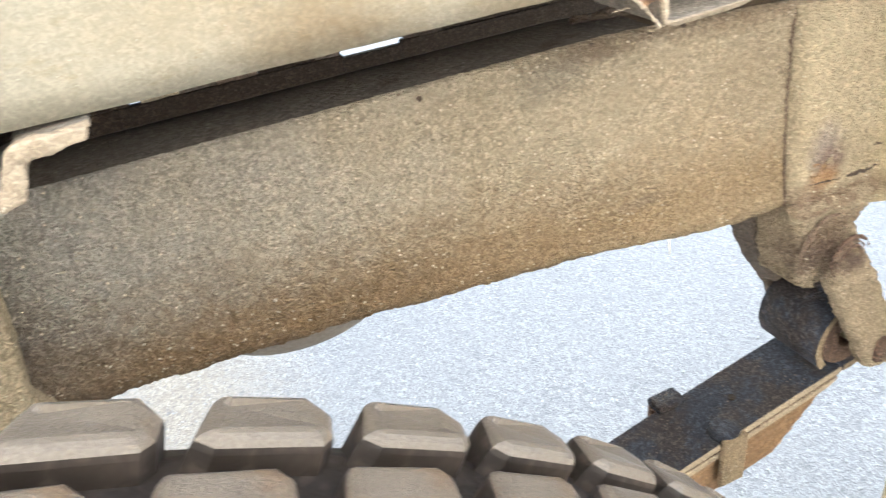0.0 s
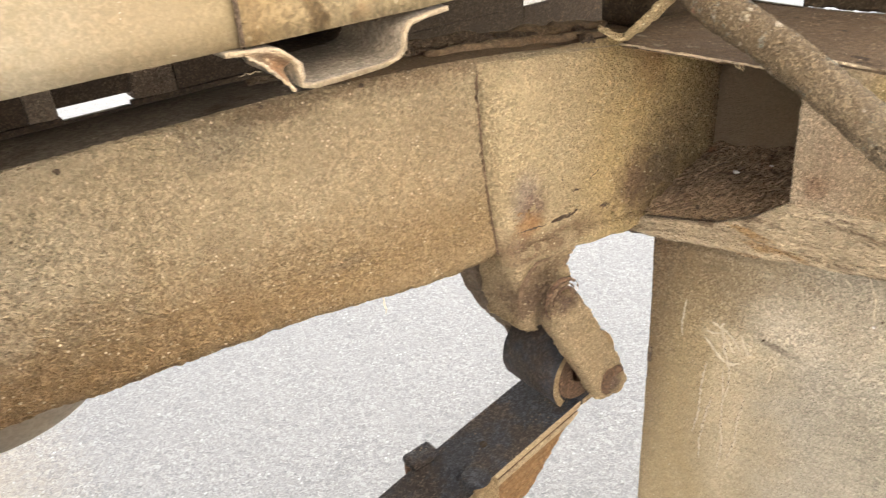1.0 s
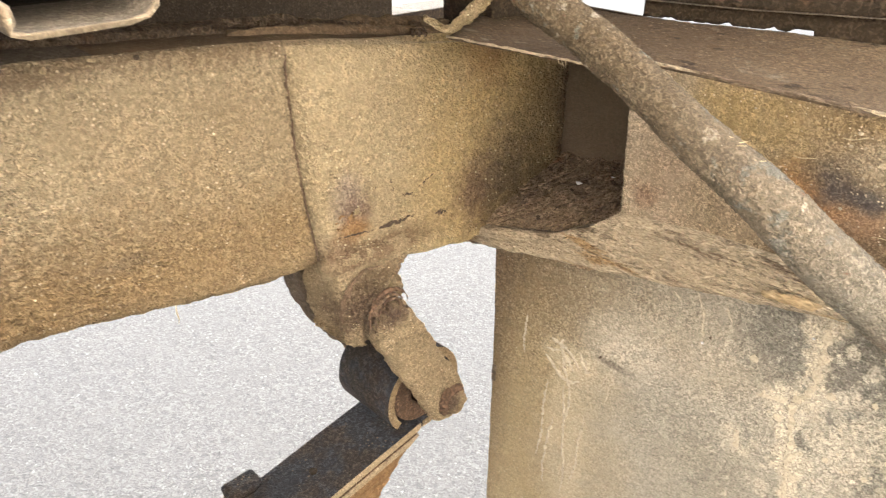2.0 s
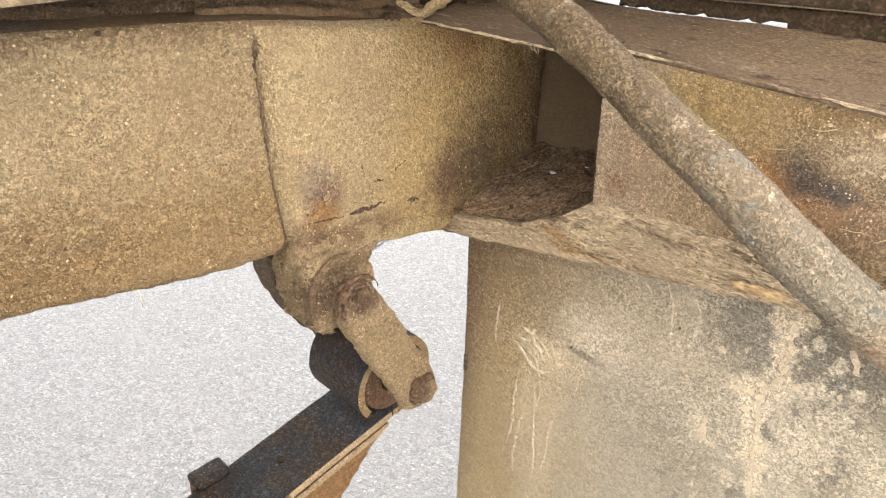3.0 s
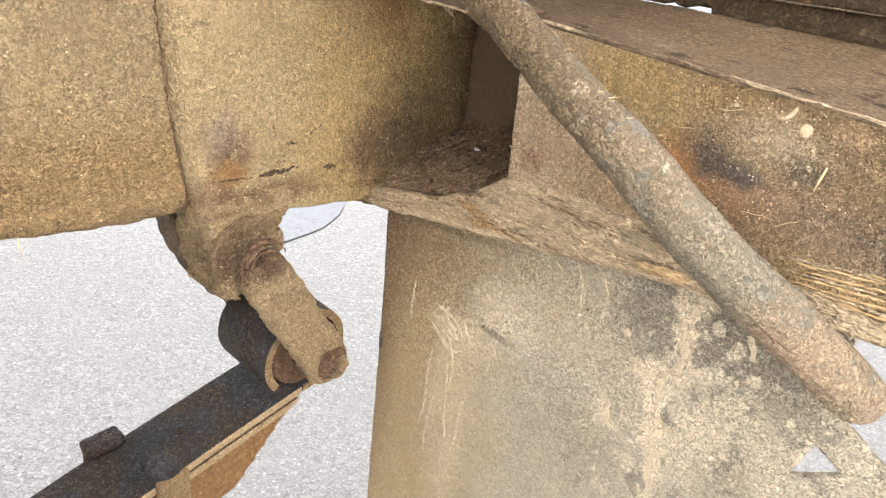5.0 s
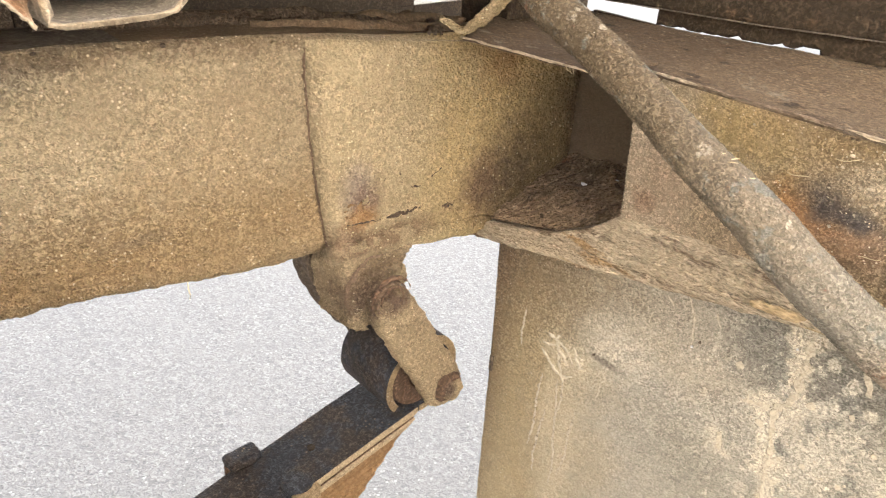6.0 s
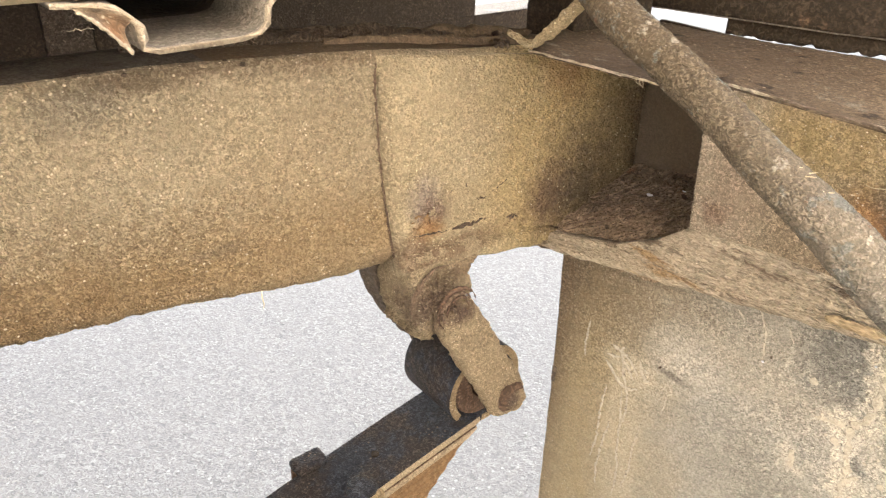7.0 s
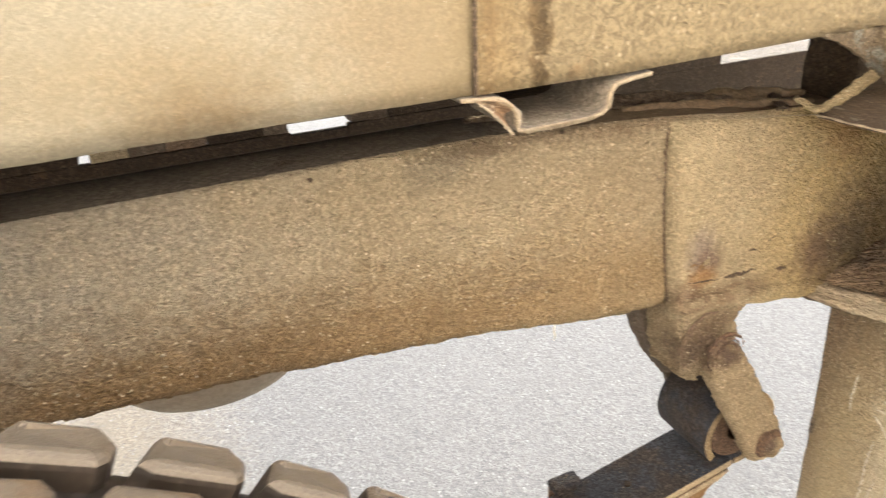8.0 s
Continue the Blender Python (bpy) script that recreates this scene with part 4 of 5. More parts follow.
def build_beam():
    beam = thing("cross_beam", (0.72, 0.1, 0.8), "rusty steel cross beam crusted with speckled dirt", "cross beam")
    part("front_plate", sheet(lambda u, v: (0.657, 0.281 - 0.008 * (1 - v) - 0.5 * u, 0.842 + 0.016 * max(0, u - 0.2) + (0.118 - 0.016 * max(0, u - 0.2)) * v), 66, 270, (-1, 0, 0), (0.008, 0, 0), 2.0, 0.0010, 40.0, 0.6), BEAM, beam)
    part("lower_flange", sheet(lambda u, v: (0.650 + 0.005 * v, 0.43 - 0.7 * u, between(0.43 - 0.7 * u, RIDGE) + between(0.43 - 0.7 * u, [(-0.3, 0.004), (0.0, 0.006), (0.2, 0.041), (0.272, 0.047), (0.30, 0.030), (0.34, 0.016), (0.43, 0.010)]) * v), 24, 300, (-1, 0, 0), (0.012, 0, 0), 5.0, 0.0015, 70.0, 1.3), STREAK, beam, "flaking layered flange")
    pts = [(0.6505, 0.42 - 0.012 * k, between(0.42 - 0.012 * k, RIDGE) + 0.0016 * noise.noise(Vector((k * 0.8, 1, 0)))) for k in range(50)]
    part("ridge", smooth(roughen(tube(pts, [0.0042 + 0.0012 * noise.noise(Vector((k * 1.1, 5, 5))) for k in range(50)], 10), 0.0016, 120.0)), STREAK, beam, "golden caked ridge")
    # thin flake edges along the flange
    for n, (a, b, share) in enumerate(((0.40, 0.02, 0.16), (0.30, 0.06, 0.36), (0.27, 0.12, 0.6), (0.24, 0.10, 0.8), (0.36, 0.22, 0.75))):
        pts = []
        for k in range(60):
            y = a + (b - a) * k / 59
            rise = between(y, [(-0.3, 0.004), (0.0, 0.006), (0.2, 0.041), (0.272, 0.047), (0.30, 0.030), (0.34, 0.016), (0.43, 0.010)])
            pts.append((0.6488 + 0.005 * share, y, between(y, RIDGE) + rise * share + 0.003 * noise.noise(Vector((k * 0.12, n * 3, 1))) + 0.0008 * noise.noise(Vector((k * 0.7, n, 5)))))
        part("flake_edge", smooth(roughen(tube(pts, [max(0.0003, 0.0010 + 0.0012 * noise.noise(Vector((k * 0.35, n, 2)))) for k in range(60)], 8), 0.0006, 300.0)), STREAK, beam, "pale flake edge")
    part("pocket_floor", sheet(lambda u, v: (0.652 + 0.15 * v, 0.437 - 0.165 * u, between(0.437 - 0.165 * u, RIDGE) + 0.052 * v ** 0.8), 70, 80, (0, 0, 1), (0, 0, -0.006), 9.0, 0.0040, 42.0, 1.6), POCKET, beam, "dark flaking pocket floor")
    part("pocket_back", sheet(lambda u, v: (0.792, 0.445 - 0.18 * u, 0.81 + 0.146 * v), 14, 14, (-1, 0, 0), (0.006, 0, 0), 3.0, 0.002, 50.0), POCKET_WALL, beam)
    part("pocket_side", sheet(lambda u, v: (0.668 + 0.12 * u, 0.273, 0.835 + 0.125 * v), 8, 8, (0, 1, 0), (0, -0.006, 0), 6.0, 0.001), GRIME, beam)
    part("top_plate", sheet(lambda u, v: (0.6575 + 0.145 * v, 0.445 - 0.72 * u, 0.961 + (between(0.445 - 0.72 * u, SHELF_END) - 0.961) * v ** 2), 60, 280, (0, 0, 1), (0, 0, -0.003), 4.0, 0.0006, 40.0, 0.4), SHELF, beam, "scuffed dusty top plate")
    pts = [(0.655, 0.27 - 0.012 * k, 0.9635 + 0.0012 * noise.noise(Vector((k * 0.7, 8, 0)))) for k in range(44)]
    part("top_edge", smooth(roughen(tube(pts, [max(0.0003, 0.0009 + 0.0009 * noise.noise(Vector((k * 0.8, 4, 4)))) for k in range(44)], 10), 0.0008, 260.0)), STREAK, beam, "golden caked edge")
    part("gusset", sheet(lambda u, v: (0.577 + 0.014 * u + (0.672 - 0.577 - 0.014 * u) * v, (0.391 - 0.114 * u) * (1 - v) + (0.445 - 0.168 * u) * v, 0.9705 - 0.004 * v), 24, 30, (0, 0, 1), (0, 0, -0.0022), 7.0, 0.0010, 50.0), SHELF, beam, "dusty gusset plate")
    pts = [(0.5765 + 0.00082 * k + 0.0004 * noise.noise(Vector((k * 0.6, 8, 3))), 0.392 - 0.0068 * k, 0.9703 + 0.0006 * noise.noise(Vector((k * 0.9, 3, 3)))) for k in range(18)]
    part("gusset_edge", smooth(roughen(tube(pts, [0.0008 + 0.0004 * noise.noise(Vector((k * 0.8, 1, 6))) for k in range(18)], 10), 0.0008, 300.0)), STREAK, beam)
    for k in range(3):
        y = 0.297 - 0.003 * k
        part("straw", tube([(0.587, y, 0.9705), (0.5862, y - 0.002, 0.9680), (0.587, y - 0.005 + 0.002 * k, 0.9672 - 0.0008 * k)], 0.0003, 5), FIBRE, beam)
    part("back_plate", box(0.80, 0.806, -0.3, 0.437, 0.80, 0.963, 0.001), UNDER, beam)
    # pale crumbs and straw stuck to the beam's face
    rng = random.Random(21)
    for k in range(170):
        y, z = (rng.gauss(0.090, 0.016), rng.gauss(0.934, 0.009)) if k < 110 else (rng.gauss(0.10, 0.04), rng.gauss(0.93, 0.015))
        size = 0.0003 + 0.0008 * rng.random() ** 3
        bm = bmesh.new()
        bmesh.ops.create_icosphere(bm, subdivisions=1, radius=size, matrix=Matrix.Translation((0.6560, y, min(0.957, z))) @ Matrix.Diagonal((0.5, rng.uniform(0.8, 1.9), rng.uniform(0.7, 1.3), 1)))
        part("crumb", smooth(roughen(bm, size * 0.6, 500.0, k)), SPLASH, beam)
    # a pale dab and a comma of dried splash
    for pts, wide in (([(0.0795 + 0.0014 * noise.noise(Vector((k, 1, 1))), 0.9430 + 0.0013 * k) for k in range(7)], 0.0032), ([(0.0885, 0.9600), (0.0882, 0.957), (0.0890, 0.954), (0.0910, 0.9515), (0.0940, 0.9495), (0.0965, 0.9485)], 0.0012)):
        line = [(0.6560, y, z) for y, z in pts]
        bm = smooth(roughen(tube(line, [wide * math.sin(math.pi * (k + 0.6) / (len(line) + 0.2)) ** 0.5 for k in range(len(line))], 12), 0.0006, 300.0))
        for v in bm.verts:
            v.co.x = 0.6562 + (v.co.x - 0.6560) * 0.15
        part("splash", bm, SPLASH, beam, "dried pale splash")
    part("straw", tube([(0.6552, 0.0618, 0.9315), (0.6548, 0.0628, 0.924), (0.6552, 0.0640, 0.9165)], [0.0007, 0.0008, 0.0004], 6), FIBRE, beam)
    for k in range(5):
        y, z, a = rng.uniform(0.06, 0.20), rng.uniform(0.885, 0.95), rng.uniform(-0.9, 0.9)
        pts = [(0.6552 - 0.001 * math.sin(q * 0.8), y + 0.0028 * q * math.cos(a), z + 0.0028 * q * math.sin(a) + 0.0006 * math.sin(q + k)) for q in range(6)]
        part("straw", tube(pts, 0.0003, 5), FIBRE, beam)
    # golden rust peeling in layers above the ridge
    for n in range(8):
        y0, z0 = 0.072 - 0.004 * (n % 3), 0.8535 + 0.0026 * n
        pts = [(0.6562 + 0.0006 * noise.noise(Vector((k * 0.3, n, 2))), y0 - 0.0048 * k, z0 + 0.0011 * k * (0.5 + 0.06 * n) + 0.0010 * noise.noise(Vector((k * 0.35, n, 9)))) for k in range(22)]
        part("rust_layer", smooth(roughen(tube(pts, [max(0.0003, 0.0013 * math.sin(math.pi * (k + 0.5) / 22) * (0.8 + 0.9 * noise.noise(Vector((k * 0.45, n, 4))))) for k in range(22)], 8), 0.0008, 260.0)), (STRAW_RUST, STREAK, STRAW_RUST)[n % 3], beam, "peeling layer of golden rust")
    # bent strip standing on the gusset
    rings = []
    for k, (x, y, z, w) in enumerate([(0.569, 0.407, 0.981, 0.002), (0.575, 0.396, 0.9760, 0.0055), (0.580, 0.389, 0.9755, 0.0085), (0.583, 0.383, 0.981, 0.0100), (0.584, 0.375, 0.989, 0.0108), (0.585, 0.366, 0.998, 0.0105), (0.585, 0.357, 1.007, 0.0090), (0.585, 0.349, 1.016, 0.0075)]):
        rings.append([(x - w * math.cos(a), y + 0.25 * w * math.sin(a), z + 0.0022 * math.sin(a) - 0.1 * w * math.cos(a)) for a in (2 * math.pi * i / 12 for i in range(12))])
    part("bent_strip", smooth(roughen(loft([[tuple(Vector(p).lerp(Vector(q), u)) for p, q in zip(a, b)] for a, b in zip(rings, rings[1:]) for u in (0, 0.25, 0.5, 0.75)] + [rings[-1]]), 0.0022, 190.0)), PLATE, beam, "golden mud-crusted bent strip")
    def pocket_z(x, y):
        return between(y, RIDGE) + 0.052 * ((x - 0.652) / 0.15) ** 0.8

    for n, ((x0, y0), (x1, y1)) in enumerate((((0.700, 0.418), (0.765, 0.392)), ((0.735, 0.402), (0.745, 0.352)), ((0.690, 0.372), (0.735, 0.345)), ((0.680, 0.335), (0.73, 0.318)), ((0.765, 0.425), (0.785, 0.408)))):
        pts = []
        for k in range(21):
            q = k / 20
            x, y = x0 + (x1 - x0) * q + 0.006 * noise.noise(Vector((k * 0.25, n, 1))), y0 + (y1 - y0) * q + 0.006 * noise.noise(Vector((k * 0.25, n, 7)))
            pts.append((x, y, pocket_z(x, y) + 0.0020))
        part("crack", smooth(roughen(tube(pts, [max(0.0003, 0.0019 * math.sin(math.pi * (k + 0.5) / 21) * (0.7 + 0.7 * noise.noise(Vector((k * 0.5, n, 4))))) for k in range(21)], 8), 0.0008, 250.0)), FLAKES, beam, "dark crack in the dirt")
    for n in range(11):
        a, reach = radians(-62 + 9.5 * n), 0.115 - 0.03 * (n % 3)
        pts = []
        for k in range(26):
            q = 0.012 + reach * k / 25
            x, y = 0.655 + q * math.cos(a * 0.75) + 0.003 * noise.noise(Vector((k * 0.2, n, 3))), 0.432 - q * abs(math.sin(a)) - 0.02 * q / 0.1 + 0.004 * noise.noise(Vector((k * 0.17, n, 8)))
            if x < 0.787 and 0.280 < y < 0.433:
                pts.append((x, y, pocket_z(x, y) + 0.0012 + 0.0012 * noise.noise(Vector((k * 0.4, n, 5)))))
        if len(pts) > 6:
            part("ripple", smooth(roughen(tube(pts, [0.0005 + 0.0013 * math.sin(math.pi * (k + 0.5) / len(pts)) * (0.7 + 0.6 * noise.noise(Vector((k * 0.35, n, 1)))) for k in range(len(pts))], 8), 0.0007, 220.0)), (POCKET, RUSTY_MUD, POCKET)[n % 3], beam, "flaky ripple of dirt")
    bm = smooth(roughen(tube([(0.6475, 0.150 - 0.0042 * k, 0.8285 + 0.0010 * k - 0.00006 * k * k + 0.0008 * noise.noise(Vector((k * 0.6, 2, 2)))) for k in range(12)], [0.0010 + 0.0030 * math.sin(math.pi * (k + 0.8) / 12.5) ** 0.6 for k in range(12)], 14), 0.0018, 170.0))
    for v in bm.verts:
        v.co.x = 0.6475 + (v.co.x - 0.6475) * 0.5
    part("golden_flake", bm, STRAW_RUST, beam, "golden layered flake")
    flake_rng = random.Random(31)
    for k in range(46):
        x, y, size = flake_rng.uniform(0.662, 0.785), flake_rng.uniform(0.285, 0.425), flake_rng.uniform(0.0012, 0.004)
        bm = bmesh.new()
        bmesh.ops.create_icosphere(bm, subdivisions=2, radius=size, matrix=Matrix.Translation((x, y, pocket_z(x, y) + 0.0022)) @ pose(0, 0, 0, flake_rng.uniform(-20, 20), flake_rng.uniform(-40, 0), flake_rng.uniform(0, 180)) @ Matrix.Diagonal((1.6, 0.9, 0.28, 1)))
        part("flake", smooth(roughen(bm, size * 0.5, 260.0, k)), flake_rng.choice((POCKET, POCKET, RUSTY_MUD, FLAKES)), beam)
    for x, y, s in ((0.742, 0.372, 0.0026), (0.757, 0.345, 0.0013)):
        bm = bmesh.new()
        bmesh.ops.create_icosphere(bm, subdivisions=2, radius=s, matrix=Matrix.Translation((x, y, between(y, RIDGE) + 0.052 * ((x - 0.652) / 0.15) ** 0.8 + 0.003)) @ Matrix.Diagonal((1.0, 1.5, 0.5, 1)))
        tagged(part("paint_chip", smooth(roughen(bm, 0.001, 300.0)), WHITE), "small pale flake lying on the pocket floor", "debris", "flakes in the pocket")
    return beam


build_beam()


# ---- mud flap ----
def build_flap():
    flap = thing("mud_flap", (0.668, 0.1, 0.22), "grey rubber mud flap with tan dirt splashes and scratches", "mud flap")

    def left(z):
        return between(z, [(0.2, 0.39), (0.41, 0.396), (0.633, 0.402), (0.766, 0.408)])

    # the flap is made of columns whose upper ends follow the ridge and the torn outer corner
    def top(y):
        return between(y, [(-0.26, 0.652), (-0.025, 0.767), (0.0045, 0.783), (0.010, 0.80), (0.016, 0.8495), (0.114, 0.832), (0.239, 0.805), (0.408, 0.769)])

    cols, rows = 260, 220
    # a small three-cornered hole torn through the rubber near its outer corner
    corners = [Vector((0.009, 0.7565)), Vector((-0.012, 0.7465)), Vector((0.016, 0.7235))]
    sides = []
    for k in range(3):
        a, b = corners[k], corners[(k + 1) % 3]
        out = Vector((b.y - a.y, a.x - b.x)).normalized()
        sides.append((a, out if out.dot(corners[(k + 2) % 3] - a) < 0 else -out))

    def outside(y, z):
        return max((Vector((y, z)) - a).dot(out) for a, out in sides)

    def rubber(u, v):
        end = top(0.408 - 0.66 * u)
        waist = min(0.762, end - 0.004)
        z = 0.2 + (waist - 0.2) * v / 0.88 if v < 0.88 else waist + (end - waist) * (v - 0.88) / 0.12
        y = left(z) - 0.66 * u
        if abs(outside(y, z)) < 0.0019:
            for a, out in sides:
                d = (Vector((y, z)) - a).dot(out)
                if abs(d) < 0.0019:
                    y, z = y - out.x * d, z - out.y * d
        return 0.668, y, z

    bm = sheet(rubber, rows, cols, (-1, 0, 0), (0.006, 0, 0), 11.0, 0.0011, 28.0, 0.4, lambda p: outside(p.y, p.z) < -0.0003)
    part("sheet", smooth(bm), FLAP, flap)
    # dried scratches and drips that stand a little proud
    lines = [[(0.318, 0.694), (0.320, 0.687), (0.316, 0.678), (0.314, 0.664), (0.309, 0.655)], [(0.337, 0.668), (0.326, 0.660), (0.316, 0.652), (0.306, 0.651), (0.294, 0.658)],
             [(0.330, 0.690), (0.320, 0.687), (0.311, 0.688)], [(0.316, 0.680), (0.308, 0.672), (0.303, 0.663)], [(0.299, 0.690), (0.295, 0.680), (0.289, 0.672), (0.283, 0.676)],
             [(0.293, 0.684), (0.286, 0.679)], [(0.272, 0.668), (0.266, 0.684), (0.2635, 0.682), (0.259, 0.677), (0.2635, 0.672), (0.2645, 0.660), (0.267, 0.645)],
             [(0.319, 0.600), (0.323, 0.57), (0.326, 0.535), (0.322, 0.51)], [(0.284, 0.622), (0.288, 0.59), (0.287, 0.56), (0.292, 0.53)], [(0.312, 0.644), (0.307, 0.61), (0.304, 0.57), (0.299, 0.535), (0.301, 0.51)],
             [(0.362, 0.70), (0.364, 0.67), (0.361, 0.655)], [(0.205, 0.800), (0.196, 0.786), (0.193, 0.770), (0.190, 0.755)], [(0.178, 0.795), (0.171, 0.784)], [(0.222, 0.79), (0.212, 0.783)],
             [(0.318, 0.688), (0.309, 0.683), (0.301, 0.676), (0.296, 0.668)], [(0.336, 0.676), (0.327, 0.678), (0.318, 0.682)], [(0.312, 0.660), (0.305, 0.645), (0.303, 0.625), (0.307, 0.60)], [(0.330, 0.640), (0.333, 0.61), (0.331, 0.575), (0.335, 0.54)]]
    for k, ln in enumerate(lines):
        thin = 0.45 if k in (6, 11, 12, 13) else 0.75 if k > 6 else 1.0
        pts = []
        for (y0, z0), (y1, z1) in zip(ln, ln[1:]):
            steps = max(4, int(math.hypot(y1 - y0, z1 - z0) / 0.0016))
            for q in range(steps):
                y, z = y0 + (y1 - y0) * q / steps, z0 + (z1 - z0) * q / steps
                w = Vector((0.668, y, z)) * 28 + Vector((11, 0, 11))
                face = 0.668 - 0.0010 * (noise.noise(w) + 0.6 * noise.noise(w * 2.7)) - 0.28 * crust(0.668, y, z + 11)
                pts.append((face - 0.0004, y + 0.0016 * noise.noise(Vector((y * 260, z * 260, k))), z + 0.0012 * noise.noise(Vector((y * 300, z * 300, k + 9)))))
        n = len(pts)
        radii = [thin * (0.0010 + 0.0009 * max(-0.5, noise.noise(Vector((i * 0.33, k, 3))) + 0.6 * noise.noise(Vector((i * 0.9, k, 8))))) * min(1.0, 0.35 + 4 * min(i, n - 1 - i) / n) for i in range(n)]
        bm = tube(pts, [max(0.0003, 1.9 * r) for r in radii], 10)
        for i, v in enumerate(bm.verts):
            v.co.x = pts[min(n - 1, i // 10)][0] + (v.co.x - pts[min(n - 1, i // 10)][0]) * 0.4
        part("scratch", smooth(bm), PALE_SPLASH, flap)
    def flap_face(y, z):
        w = Vector((0.668, y, z)) * 28 + Vector((11, 0, 11))
        return 0.668 - 0.0011 * (noise.noise(w) + 0.6 * noise.noise(w * 2.7)) - 0.4 * crust(0.668, y, z + 11)

    for k, (ln, wide) in enumerate((([(0.108, 0.822), (0.107, 0.80), (0.106, 0.78), (0.1045, 0.765), (0.108, 0.752), (0.1165, 0.744), (0.114, 0.73), (0.111, 0.716), (0.104, 0.7065)], 0.0036), ([(0.142, 0.7355), (0.130, 0.738), (0.118, 0.7425)], 0.0028),
                                    ([(0.099, 0.706), (0.106, 0.696), (0.108, 0.686), (0.100, 0.680), (0.094, 0.683)], 0.0030), ([(0.107, 0.684), (0.1045, 0.668), (0.100, 0.65), (0.095, 0.632)], 0.0022), ([(0.149, 0.695), (0.147, 0.686), (0.146, 0.677)], 0.0036),
                                    ([(0.070, 0.807), (0.064, 0.798), (0.0615, 0.789)], 0.0030))):
        pts = []
        for (y0, z0), (y1, z1) in zip(ln, ln[1:]):
            steps = max(4, int(math.hypot(y1 - y0, z1 - z0) / 0.0016))
            pts += [(y0 + (y1 - y0) * q / steps, z0 + (z1 - z0) * q / steps) for q in range(steps)]
        pts = [(flap_face(y, z) - 0.0001, y + 0.0022 * noise.noise(Vector((i * 0.13, k, 2))), z) for i, (y, z) in enumerate(pts)]
        n = len(pts)
        bm = tube(pts, [wide * min(1.0, 0.3 + 5 * min(i + 1, n - i) / n) * (0.75 + 0.8 * noise.noise(Vector((i * 0.22, k, 6)))) for i in range(n)], 14)
        for i, v in enumerate(bm.verts):
            v.co.x = pts[i // 14][0] + (v.co.x - pts[i // 14][0]) * 0.13
        part("drip", smooth(roughen(bm, 0.0006, 420.0, k)), PALE_SPLASH, flap, "pale dried drip")
    dab_rng = random.Random(12)
    for k in range(30):
        y, z = (dab_rng.gauss(0.075, 0.03), dab_rng.gauss(0.715, 0.03)) if k < 34 else (dab_rng.uniform(0.05, 0.30), dab_rng.uniform(0.62, 0.79))
        if z > 0.79 or y < 0.02:
            continue
        size = 0.0009 + 0.0026 * dab_rng.random() ** 2
        ring = [[(flap_face(y, z) - 0.0002 - 0.0004 * (1 - q), y + q * size * (1 + 0.6 * noise.noise(Vector((math.cos(a) * 1.4, math.sin(a) * 1.4, k)))) * math.cos(a), z + q * size * (1.1 + 0.6 * noise.noise(Vector((math.cos(a) * 1.4, math.sin(a) * 1.4, k + 50)))) * math.sin(a)) for a in (2 * math.pi * i / 16 for i in range(16))] for q in (1.0, 0.85, 0.45, 0.05)]
        part("dab", smooth(loft(ring)), PALE_SPLASH, flap)
    for y, z, r in ((0.277, 0.696, 0.0013), (0.19, 0.757, 0.001), (0.185, 0.765, 0.0012), (0.115, 0.80, 0.001)):
        bm = bmesh.new()
        bmesh.ops.create_icosphere(bm, subdivisions=2, radius=r, matrix=Matrix.Translation((0.6665, y, z)))
        part("stuck_grit", smooth(roughen(bm, 0.0008, 400.0)), GRIME if y in (0.277, 0.185) else WHITE, flap)
    part("edge_chip", box(0.6665, 0.6745, 0.3965, 0.4015, 0.60, 0.62, 0.001), GRIME, flap, "black torn edge")


build_flap()


